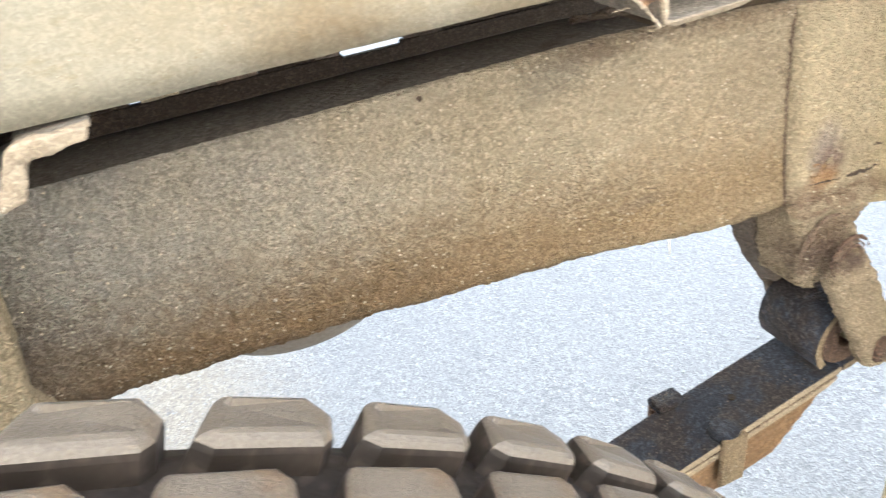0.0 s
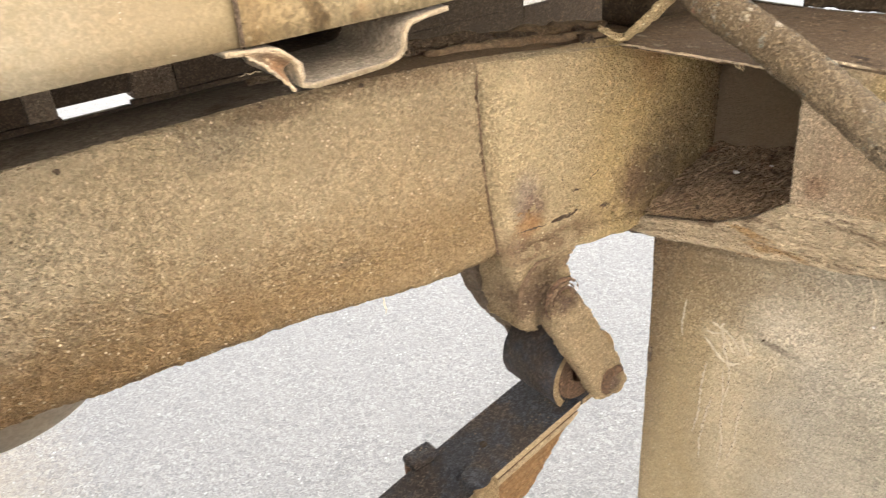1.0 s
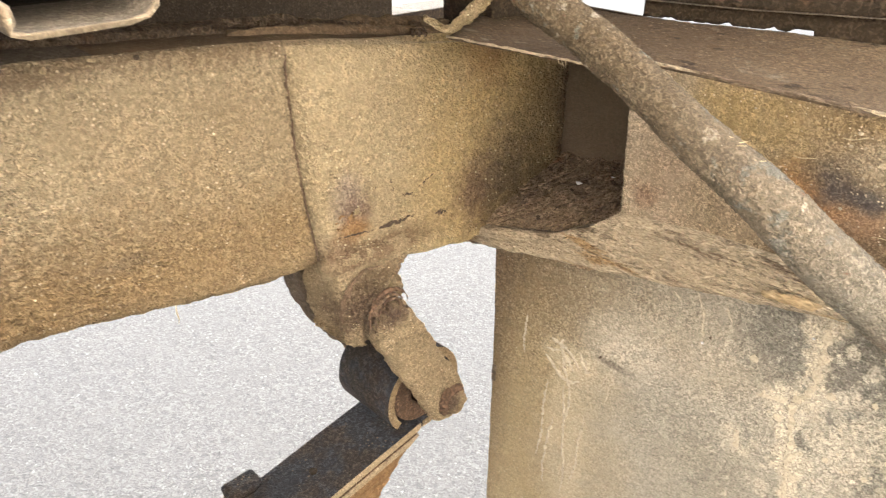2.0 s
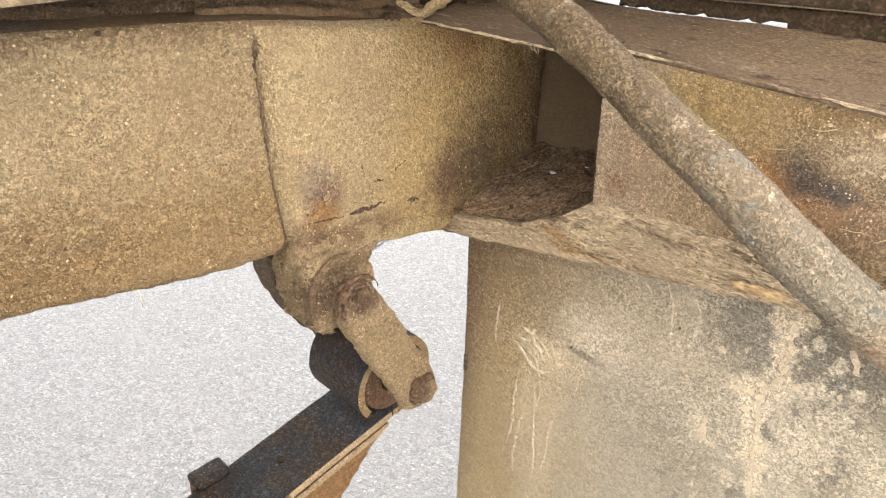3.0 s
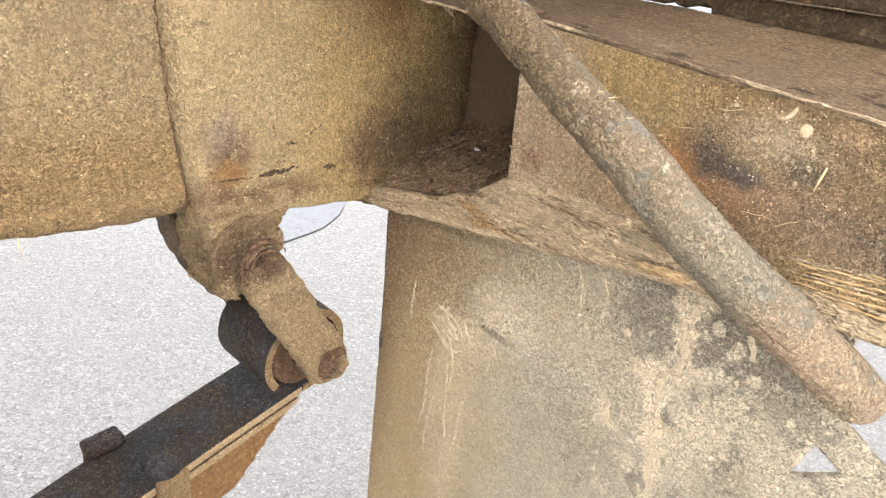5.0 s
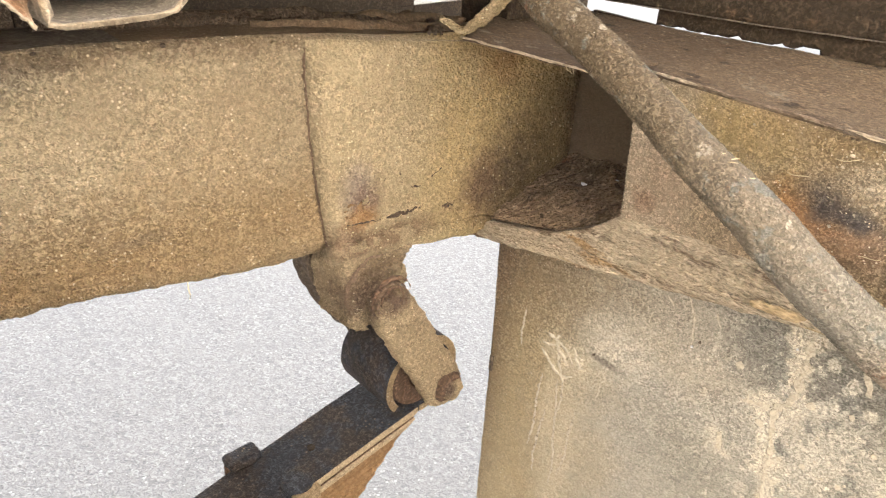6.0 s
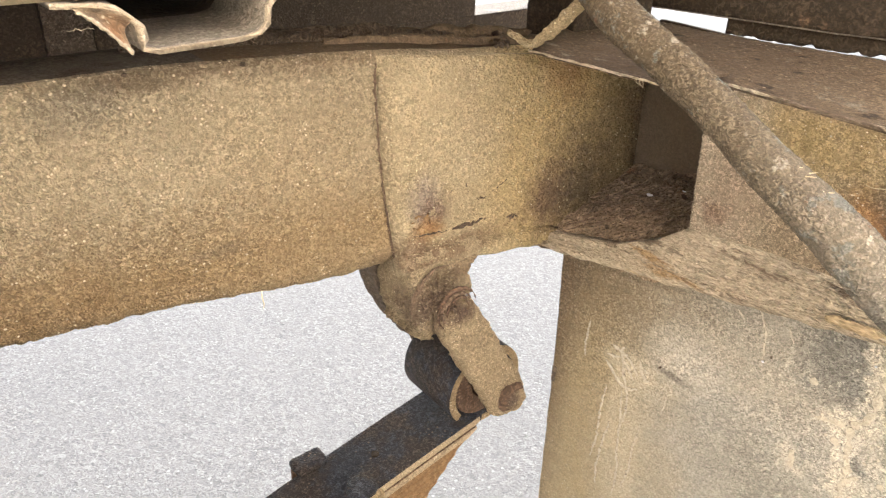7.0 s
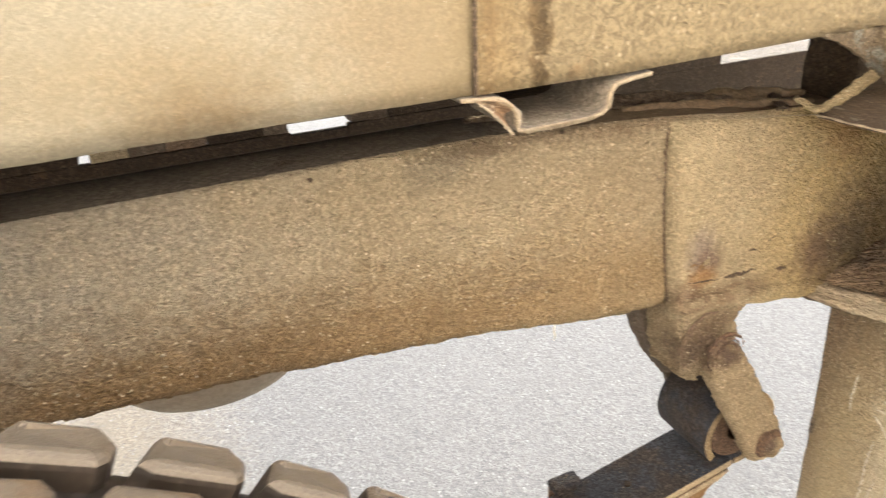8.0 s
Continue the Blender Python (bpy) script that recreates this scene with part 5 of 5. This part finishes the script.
# ---- stay rod of the flap ----
def build_strut():
    strut = thing("flap_stay", (0.557, 0.1, 0.9), "bent dirty steel tube stay with mottled mud and rust", "stay rod")
    way = [(0.593, 0.372, 1.0455), (0.5855, 0.345, 1.0285), (0.578, 0.31, 1.009), (0.571, 0.265, 0.9935), (0.564, 0.218, 0.974), (0.559, 0.17, 0.951), (0.561, 0.13, 0.930), (0.571, 0.097, 0.9045), (0.588, 0.068, 0.880), (0.605, 0.045, 0.861), (0.625, 0.019, 0.837), (0.6375, 0.003, 0.822), (0.648, -0.010, 0.810)]
    pts = []
    for k in range(len(way) - 1):
        p = [Vector(way[max(0, min(len(way) - 1, k + d))]) for d in (-1, 0, 1, 2)]
        for q in range(22):
            u = q / 22
            pts.append(tuple(0.5 * (2 * p[1] + (p[2] - p[0]) * u + (2 * p[0] - 5 * p[1] + 4 * p[2] - p[3]) * u * u + (3 * p[1] - p[0] - 3 * p[2] + p[3]) * u ** 3)))
    pts.append(way[-1])
    n = len(pts)
    radii = [between(y, [(-0.010, 0.0050), (-0.0075, 0.0115), (-0.003, 0.0150), (0.006, 0.0162), (0.05, 0.0162), (0.13, 0.0150), (0.20, 0.0130), (0.27, 0.0134), (0.33, 0.0146)]) + 0.0007 * noise.noise(Vector((k * 0.09, 2, 2))) for k, (x, y, z) in enumerate(pts)]
    part("rod", smooth(muddy(tube(pts, radii, 84), 0.85)), STRUT, strut)
    part("mud_collar", smooth(roughen(tube([(0.583, 0.334, 1.022), (0.587, 0.350, 1.031), (0.592, 0.367, 1.042)], [0.0142, 0.0165, 0.0175], 24), 0.0015, 140.0)), STRUT, strut)
    web = [(0.514, 1.0470), (0.524, 1.0440), (0.535, 1.0395), (0.550, 1.0330), (0.562, 1.0265), (0.574, 1.0180), (0.584, 1.0100), (0.592, 1.020), (0.594, 1.0475)]
    part("mud_web", smooth(roughen(dense(prism(web, "y", 0.3500, 0.3550, 0.0012), 0.004), 0.0014, 110.0)), STRUT, strut, "brown web of dried mud")
    rng = random.Random(3)
    for k in range(5):
        y = rng.uniform(0.135, 0.165)
        base = Vector((between(y, [(0.13, 0.561), (0.17, 0.559)]) - 0.004, y, between(y, [(0.13, 0.930), (0.17, 0.951)]) + 0.0135))
        tip = base + Vector((rng.uniform(-0.004, 0.006), rng.uniform(-0.009, -0.003), rng.uniform(0.001, 0.004)))
        part("fibre", tube([base, base.lerp(tip, 0.6) + Vector((0, 0.001, 0)), tip], [0.0004, 0.0004, 0.0002], 5), FIBRE, strut)


build_strut()


# ---- truck body above: side panel, hat-section bearers, floor, sill ----
def build_panel():
    panel = thing("body_side_panel", (0.1, 0.354, 1.04), "dusty cream painted steel body panel with brown stains", "body panel")
    part("sheet", sheet(lambda u, v: (-1.1 + 1.36 * u, 0.3525, 1.042 + 0.0007 * noise.noise(Vector((u * 60, 1, 1))) * (1 - v) + 0.36 * v), 24, 120, (0, -1, 0), (0, 0.003, 0), 1.0, 0.0012, 16.0), PANEL, panel)
    part("lapped_sheet", sheet(lambda u, v: (0.2475 + 0.3355 * u + 0.002 * v, 0.3490, 1.0422 + 0.0055 * max(0.0, u - 0.3) / 0.7 * (1 - v) + 0.36 * v), 30, 60, (0, -1, 0), (0, 0.003, 0), 4.0, 0.0010, 30.0), PANEL_MUD, panel, "muddy lapped sheet")
    part("folded_edge", sheet(lambda u, v: (-1.1 + 1.683 * u, 0.3555 + 0.022 * v, 1.0424 + 0.0050 * max(0.0, (-1.1 + 1.683 * u - 0.348) / 0.235) + 0.002 * v), 3, 120, (0, 0, 1), (0, 0, 0.003), 2.0, 0.0012, 40.0), LIP, panel)
    part("seam_bead", tube([(0.2475 + 0.0005 * noise.noise(Vector((k, 0, 0))) + 0.00004 * k, 0.3496, 1.042 + 0.006 * k) for k in range(50)], 0.0013, 8), FLAKES, panel, "dark seam line")


build_panel()


def hat_section(x_off, y1):
    """Pressed hat-section bearer, open upwards, crumpled at its outer end."""
    line = [(0.2370, 1.0392), (0.2480, 1.0388), (0.2585, 1.0380), (0.2635, 1.0365), (0.2672, 1.034), (0.2695, 1.029), (0.2705, 1.022), (0.2735, 1.0172), (0.281, 1.0155), (0.305, 1.0158), (0.325, 1.0160), (0.3345, 1.0182),
            (0.3392, 1.0235), (0.3402, 1.032), (0.3435, 1.0358), (0.355, 1.0372), (0.371, 1.0385)]
    t = 0.0025
    rings = []
    for k in range(40):
        s = k / 39
        y = 0.3465 + (y1 - 0.3465) * s ** 2
        wob = max(0.0, 1 - s * 9)
        ring, back = [], []
        for i, (x, z) in enumerate(line):
            a, b = line[max(i - 1, 0)], line[min(i + 1, len(line) - 1)]
            d = Vector((b[0] - a[0], b[1] - a[1])).normalized()
            jig = 0.0016 * wob * noise.noise(Vector((x * 90, y * 60, 3 + x_off)))
            dent = 0.004 * wob if i in (5, 6) else 0.0
            yy = y + 0.0025 * wob * noise.noise(Vector((x * 60, 2, x_off * 9)))
            ring.append((x + x_off + dent, yy, z + jig))
            back.append((x + x_off + dent - d.y * t, yy, z + jig + d.x * t))
        rings.append(ring + back[::-1])
    return smooth(loft(rings))


def build_bearers():
    for off, label in ((0.0, "pressed steel hat-section bearer with a crumpled dusty end"), (-0.379, "pressed steel hat-section bearer with a pale worn end")):
        bearer = thing("floor_bearer", (0.3 + off, 0.7, 1.013), label, "floor bearer", "bearers under the body floor")
        bm = hat_section(off, 1.15)
        bm.normal_update()
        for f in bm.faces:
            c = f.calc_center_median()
            # deeper faces switch to near black, painting the shade inside the channel
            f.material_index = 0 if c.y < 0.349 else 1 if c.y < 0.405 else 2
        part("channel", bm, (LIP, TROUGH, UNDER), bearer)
        if off:
            edge = [(-0.0095, 1.0395), (-0.0105, 1.0333), (-0.020, 1.0323), (-0.032, 1.0313), (-0.0355, 1.029), (-0.0375, 1.022), (-0.041, 1.0145), (-0.051, 1.0125), (-0.0525, 1.018), (-0.047, 1.024), (-0.044, 1.031), (-0.041, 1.0365), (-0.036, 1.0395)]
            part("bent_flange", smooth(roughen(dense(prism(edge, "y", 0.3445, 0.3515, 0.0018), 0.004), 0.0012, 120.0)), LIP, bearer, "pale worn bent flange")
            continue
        # crumpled tongue of the outer lip, rolled into a rusty hollow
        def lip(u, v):
            top = 1.0402 - 0.002 * u - 0.0055 * u ** 4
            low = 1.0388 - 0.0205 * u ** 1.25
            return (0.246 + 0.0245 * u - 0.003 * v * u, 0.3450 + (0.002 + 0.009 * u) * math.sin(math.pi * v) ** 1.5 - 0.002 * v, top + (low - top) * v)

        hollow = sheet(lip, 20, 44, (0, -1, 0), (0, 0.0016, 0), 5.0, 0.0014, 140.0)
        edge = [Vector(lip(k / 40, 1.0)) + Vector((0, -0.0005, 0.0012 * noise.noise(Vector((k * 0.3, 1, 1))))) for k in range(41)]
        part("rolled_edge", smooth(roughen(tube(edge, [0.0009 + 0.0003 * noise.noise(Vector((k * 0.2, 2, 1))) for k in range(41)], 8), 0.0004, 260.0)), LIP, bearer, "pale rolled sheet edge")
        part("straw", tube([(0.243 + 0.0007 * k, 0.350, 1.0295 - 0.0004 * math.sin(k * 0.9) + 0.0009 * noise.noise(Vector((k * 0.7, 1, 1)))) for k in range(17)], 0.00022, 5), LIP, bearer, "dry straw caught on the lip")
        part("torn_lip", hollow, TORN, bearer, "rolled torn lip with a rusty hollow")


build_bearers()


FLANGE = [(-0.5, 1.030), (0.105, 0.996), (0.209, 0.988), (0.268, 0.983), (0.368, 0.9775), (0.47, 0.9715)]


def build_floor():
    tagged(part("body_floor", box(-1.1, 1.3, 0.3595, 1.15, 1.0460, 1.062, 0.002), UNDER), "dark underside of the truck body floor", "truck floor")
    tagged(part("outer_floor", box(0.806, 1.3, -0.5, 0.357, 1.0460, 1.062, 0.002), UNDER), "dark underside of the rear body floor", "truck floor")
    sill = thing("body_sill", (0.85, 0.0, 0.97), "dark dirty body sill resting above the cross beam", "sill")
    def sill_low(y):
        gap = 0.0007 + 0.0034 * noise.noise(Vector((y * 75, 0, 4))) + 0.0018 * noise.noise(Vector((y * 210, 3, 4)))
        gap = max(0.0004, gap) + (0.0030 if y < 0.231 else 0.0)
        return between(y, SHELF_END) + (gap if y > 0.2135 else -0.004)

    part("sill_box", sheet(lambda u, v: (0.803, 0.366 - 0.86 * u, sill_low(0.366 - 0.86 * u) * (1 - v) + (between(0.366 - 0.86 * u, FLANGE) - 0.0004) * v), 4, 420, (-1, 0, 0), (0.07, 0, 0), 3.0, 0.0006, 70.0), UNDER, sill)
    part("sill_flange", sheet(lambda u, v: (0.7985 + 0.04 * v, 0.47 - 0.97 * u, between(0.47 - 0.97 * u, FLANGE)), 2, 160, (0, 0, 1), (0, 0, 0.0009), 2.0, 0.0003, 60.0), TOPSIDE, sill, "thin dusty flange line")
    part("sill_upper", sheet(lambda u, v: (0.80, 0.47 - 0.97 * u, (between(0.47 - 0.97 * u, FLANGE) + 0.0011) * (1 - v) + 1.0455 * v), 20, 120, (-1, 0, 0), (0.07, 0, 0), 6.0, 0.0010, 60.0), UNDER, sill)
    # added above the view to keep direct sun off the cross beam
    tagged(part("rear_body_side", box(0.59, 1.3, 0.3595, 0.364, 1.0625, 1.5, 0.001), UNDER), "added dark rear side that keeps sun off the cross beam", "body panel")
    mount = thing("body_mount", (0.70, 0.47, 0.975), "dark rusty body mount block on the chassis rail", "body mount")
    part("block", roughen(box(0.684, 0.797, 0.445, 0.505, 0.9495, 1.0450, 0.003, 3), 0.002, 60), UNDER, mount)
    # clods lying along the rail's top
    ledge = thing("mud_ledge", (0.5, 0.485, 0.975), "dark flaky mud lying on the rail", "mud")
    for n, (x0, x1, y, size) in enumerate(((0.36, 0.58, 0.490, 0.0065), (0.44, 0.66, 0.468, 0.0035), (0.30, 0.46, 0.480, 0.0045), (0.52, 0.68, 0.499, 0.008))):
        pts = []
        for k in range(30):
            x = x0 + (x1 - x0) * k / 29
            pts.append((x, y + 0.005 * noise.noise(Vector((k * 0.3, n, 2))), between(x, RAIL_TOP) + 0.001 + 0.0015 * noise.noise(Vector((k * 0.3, n, 1)))))
        part("clod", smooth(muddy(roughen(tube(pts, [0.002 + size * math.sin(math.pi * (k + 0.4) / 30) * (0.75 + 0.45 * noise.noise(Vector((k * 0.25, n, 5)))) for k in range(30)], 18), 0.002, 90.0), 1.0)), BROWN_FILM if n % 2 else FLAKES, ledge)
    # dark flaking crust that runs from the rail to the gusset
    for n, (dx, dy, wide) in enumerate(((0.0, 0.0, 0.0030), (0.007, 0.006, 0.0022), (-0.006, -0.003, 0.0016))):
        pts = []
        for k in range(22):
            q = k / 21
            x, y = between(q, [(0, 0.648), (0.4, 0.624), (0.75, 0.600), (1, 0.592)]) + dx, between(q, [(0, 0.507), (0.4, 0.478), (0.75, 0.447), (1, 0.440)]) + dy * (1 - q)
            pts.append((x + 0.003 * noise.noise(Vector((k * 0.4, n, 3))), y, between(x, RAIL_TOP) + 0.003 + 0.002 * noise.noise(Vector((k * 0.5, n, 6)))))
        part("flake", smooth(roughen(tube(pts, [max(0.0006, wide * (0.6 + 0.5 * math.sin(math.pi * q / 21) + 0.8 * noise.noise(Vector((q * 0.6, n, 2))))) for q in range(22)], 10), 0.0018, 200.0)), FLAKES, ledge, "dark curled flake of rust")


build_floor()


def build_far_side():
    far = thing("far_chassis_rail", (0.3, 1.03, 0.72), "dark opposite chassis rail under the truck body", "chassis rail")
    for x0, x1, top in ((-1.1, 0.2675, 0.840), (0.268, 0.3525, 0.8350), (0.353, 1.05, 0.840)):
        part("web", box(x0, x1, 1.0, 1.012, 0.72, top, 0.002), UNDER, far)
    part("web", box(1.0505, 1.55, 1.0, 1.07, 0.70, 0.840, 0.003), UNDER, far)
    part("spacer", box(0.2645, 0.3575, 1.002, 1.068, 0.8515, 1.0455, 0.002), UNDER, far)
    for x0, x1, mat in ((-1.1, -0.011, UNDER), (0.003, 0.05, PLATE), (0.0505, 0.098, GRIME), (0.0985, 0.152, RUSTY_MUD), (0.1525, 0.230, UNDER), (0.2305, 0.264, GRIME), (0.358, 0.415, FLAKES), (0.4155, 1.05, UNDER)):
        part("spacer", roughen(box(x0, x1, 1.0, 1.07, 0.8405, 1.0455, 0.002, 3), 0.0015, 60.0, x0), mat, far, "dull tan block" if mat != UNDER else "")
    tank = thing("air_reservoir", (0.087, 0.65, 0.684), "smooth dusty grey round-ended tank behind the rail", "tank")
    prof = [(0.087 - 0.1 * math.cos(radians(a)), 0.072 * math.sin(radians(a)) ** 0.75) for a in range(0, 181, 9)]
    rings = [[(x, 0.65 + max(r, 0.0005) * math.cos(a), 0.753 + max(r, 0.0005) * math.sin(a)) for a in (2 * math.pi * k / 40 for k in range(40))] for x, r in prof]
    part("shell", smooth(loft(rings)), TANK, tank)
    part("bracket", box(0.072, 0.100, 0.505, 0.66, 0.838, 0.846, 0.001), UNDER, tank)
    part("neck", cylinder((0.06, 0.65, 0.835), "z", 0.03, 0.05, 24), UNDER, tank)
    axle = thing("axle", (-0.25, 0.6, 0.45), "dusty beige axle casing behind the wheel", "axle")
    part("casing", smooth(roughen(tube([(-0.25, 0.22 + 0.1 * k, 0.57) for k in range(11)], [0.06, 0.085, 0.09, 0.095, 0.095, 0.095, 0.1, 0.12, 0.15, 0.16, 0.16], 36), 0.003, 20)), DUST, axle)
    part("spring_seat", box(-0.36, -0.145, 0.415, 0.515, 0.475, 0.50, 0.004), DUST, axle)


build_far_side()


# ---- wheel ----
HUB = Vector((-0.225, 0.0, 0.5325))
TYRE_R, LUG_COUNT = 0.5325, 73


def build_wheel():
    wheel = thing("wheel", (HUB.x, 0.11, 0.0), "dusty black truck wheel with deep tread blocks", "wheel")
    prof = [(0.2, 0.30), (0.212, 0.36), (0.218, 0.43), (0.207, 0.49), (0.199, 0.509), (0.182, 0.5195), (0.11, 0.5215), (0.04, 0.5195), (0.022, 0.509), (0.013, 0.49), (0.002, 0.43), (0.008, 0.36), (0.02, 0.30), (0.06, 0.28), (0.16, 0.28)]
    rings = []
    for k in range(144):
        a = 2 * math.pi * k / 144
        rings.append([(HUB.x + r * math.sin(a), y, HUB.z + r * math.cos(a)) for y, r in prof])
    bm = loft(rings + rings[:1], caps=False)
    bmesh.ops.remove_doubles(bm, verts=bm.verts[:], dist=1e-5)
    bmesh.ops.recalc_face_normals(bm, faces=bm.faces[:])
    tyre = part("tyre", smooth(bm), RUBBER, wheel)
    part("rim", cylinder((HUB.x, 0.11, HUB.z), "y", 0.285, 0.16, 64, inner=0.255), TANK, wheel)
    part("hub", cylinder((HUB.x, 0.11, HUB.z), "y", 0.26, 0.03, 48), TANK, wheel)
    pitch = 2 * math.pi / LUG_COUNT

    def lug_mesh(y0, y1, chamfer, drop):
        """One tread block about the top of the wheel, its chamfered end towards y1."""
        half, r0, r1 = 0.0145, 0.511, TYRE_R
        out = [(-half - 0.009, y0 + 0.004), (-half - 0.004, y0), (half - 0.005, y0), (half - 0.001, y0 + 0.004), (half + 0.002, y1 - chamfer), (half - 0.002, y1), (-half + 0.001, y1), (-half - 0.001, y1 - 0.003)]
        bm = bmesh.new()

        def fall(y):
            return drop * max(0.0, (y - (y1 - 0.03)) / 0.03) ** 2

        low = [bm.verts.new((x * 1.12, y, r0 - fall(y) * 1.5)) for x, y in out]
        high = [bm.verts.new((x, y, math.sqrt(max(0.0, r1 * r1 - x * x)) - fall(y))) for x, y in out]
        bm.faces.new(high)
        for i in range(8):
            j = (i + 1) % 8
            bm.faces.new((low[i], low[j], high[j], high[i]))
        bm.faces.new(low[::-1])
        bmesh.ops.recalc_face_normals(bm, faces=bm.faces[:])
        rim_edges = [e for e in bm.edges if e.verts[0] in high and e.verts[1] in high]
        bmesh.ops.bevel(bm, geom=rim_edges, offset=0.0052, segments=4, affect="EDGES", profile=0.5)
        for f in bm.faces:
            f.material_index = 0 if f.normal.z > 0.55 else 1
        me = bpy.data.meshes.new("lug")
        bm.to_mesh(me)
        bm.free()
        me.materials.append(TREAD)
        me.materials.append(RUBBER)
        return me

    rows = [(lug_mesh(0.1745, 0.1995, 0.011, 0.004), 0.0), (lug_mesh(0.135, 0.1665, 0.005, 0.0), -0.4), (lug_mesh(0.090, 0.126, 0.005, 0.0), 0.1), (lug_mesh(0.030, 0.081, 0.005, 0.0), 0.6)]
    first = radians(26.3) + 0.0145 / TYRE_R
    for me, shift in rows:
        for k in range(LUG_COUNT):
            a = first + (k + shift) * pitch
            lug = new("lug", me)
            lug.parent = tyre
            lug.matrix_parent_inverse = Matrix()
            lug.matrix_basis = Matrix.Translation(HUB) @ Matrix.Rotation(a, 4, "Y")


build_wheel()


# ---- bluish ground shadow laid as a sheet, and loose grit ----
def build_beyond():
    # outline of a bluish shadow, painted as a thin sheet on the gravel
    ends = [(1.30, 1.486), (1.385, 1.489), (1.46, 1.491), (1.515, 1.496), (1.55, 1.509), (1.612, 1.537), (1.66, 1.572), (1.69, 1.607), (1.722, 1.655), (1.725, 1.72), (1.66, 1.78), (1.45, 1.74), (1.31, 1.62)]
    bm = prism([(x, y) for x, y in ends], "z", 0.0002, 0.0012, 0)
    tagged(part("plastic_scrap", bm, GROUND_SHADE), "thin pale blue sheet standing in for a shadow on the gravel", "scrap")

    rng = np.random.default_rng(4)
    count = 9000
    px = rng.uniform(-0.3, 3.2, count)
    py = 0.55 + rng.random(count) ** 1.4 * 3.2
    size = 0.0014 + 0.0022 * rng.random(count) ** 3
    shape = np.array([(1, 0, 0), (-1, 0, 0), (0, 1, 0), (0, -1, 0), (0, 0, 1), (0, 0, -1)], float)
    tris = ((0, 2, 4), (2, 1, 4), (1, 3, 4), (3, 0, 4), (2, 0, 5), (1, 2, 5), (3, 1, 5), (0, 3, 5))
    verts, faces = [], []
    for i in range(count):
        turn = rng.uniform(0, 6.28)
        c, s = math.cos(turn), math.sin(turn)
        stretch = rng.uniform(0.6, 1.3, 3) * size[i]
        pts = shape * stretch
        base = len(verts)
        verts += [(px[i] + c * x - s * y, py[i] + s * x + c * y, z * 0.12) for x, y, z in pts]
        faces += [(base + p, base + q, base + r) for p, q, r in tris]
    me = bpy.data.meshes.new("grit")
    me.from_pydata(verts, [], faces)
    me.materials.append(PEBBLE)
    tagged(new("grit", me), "loose pale grit scattered over the ground", "grit", kind="stuff")


build_beyond()
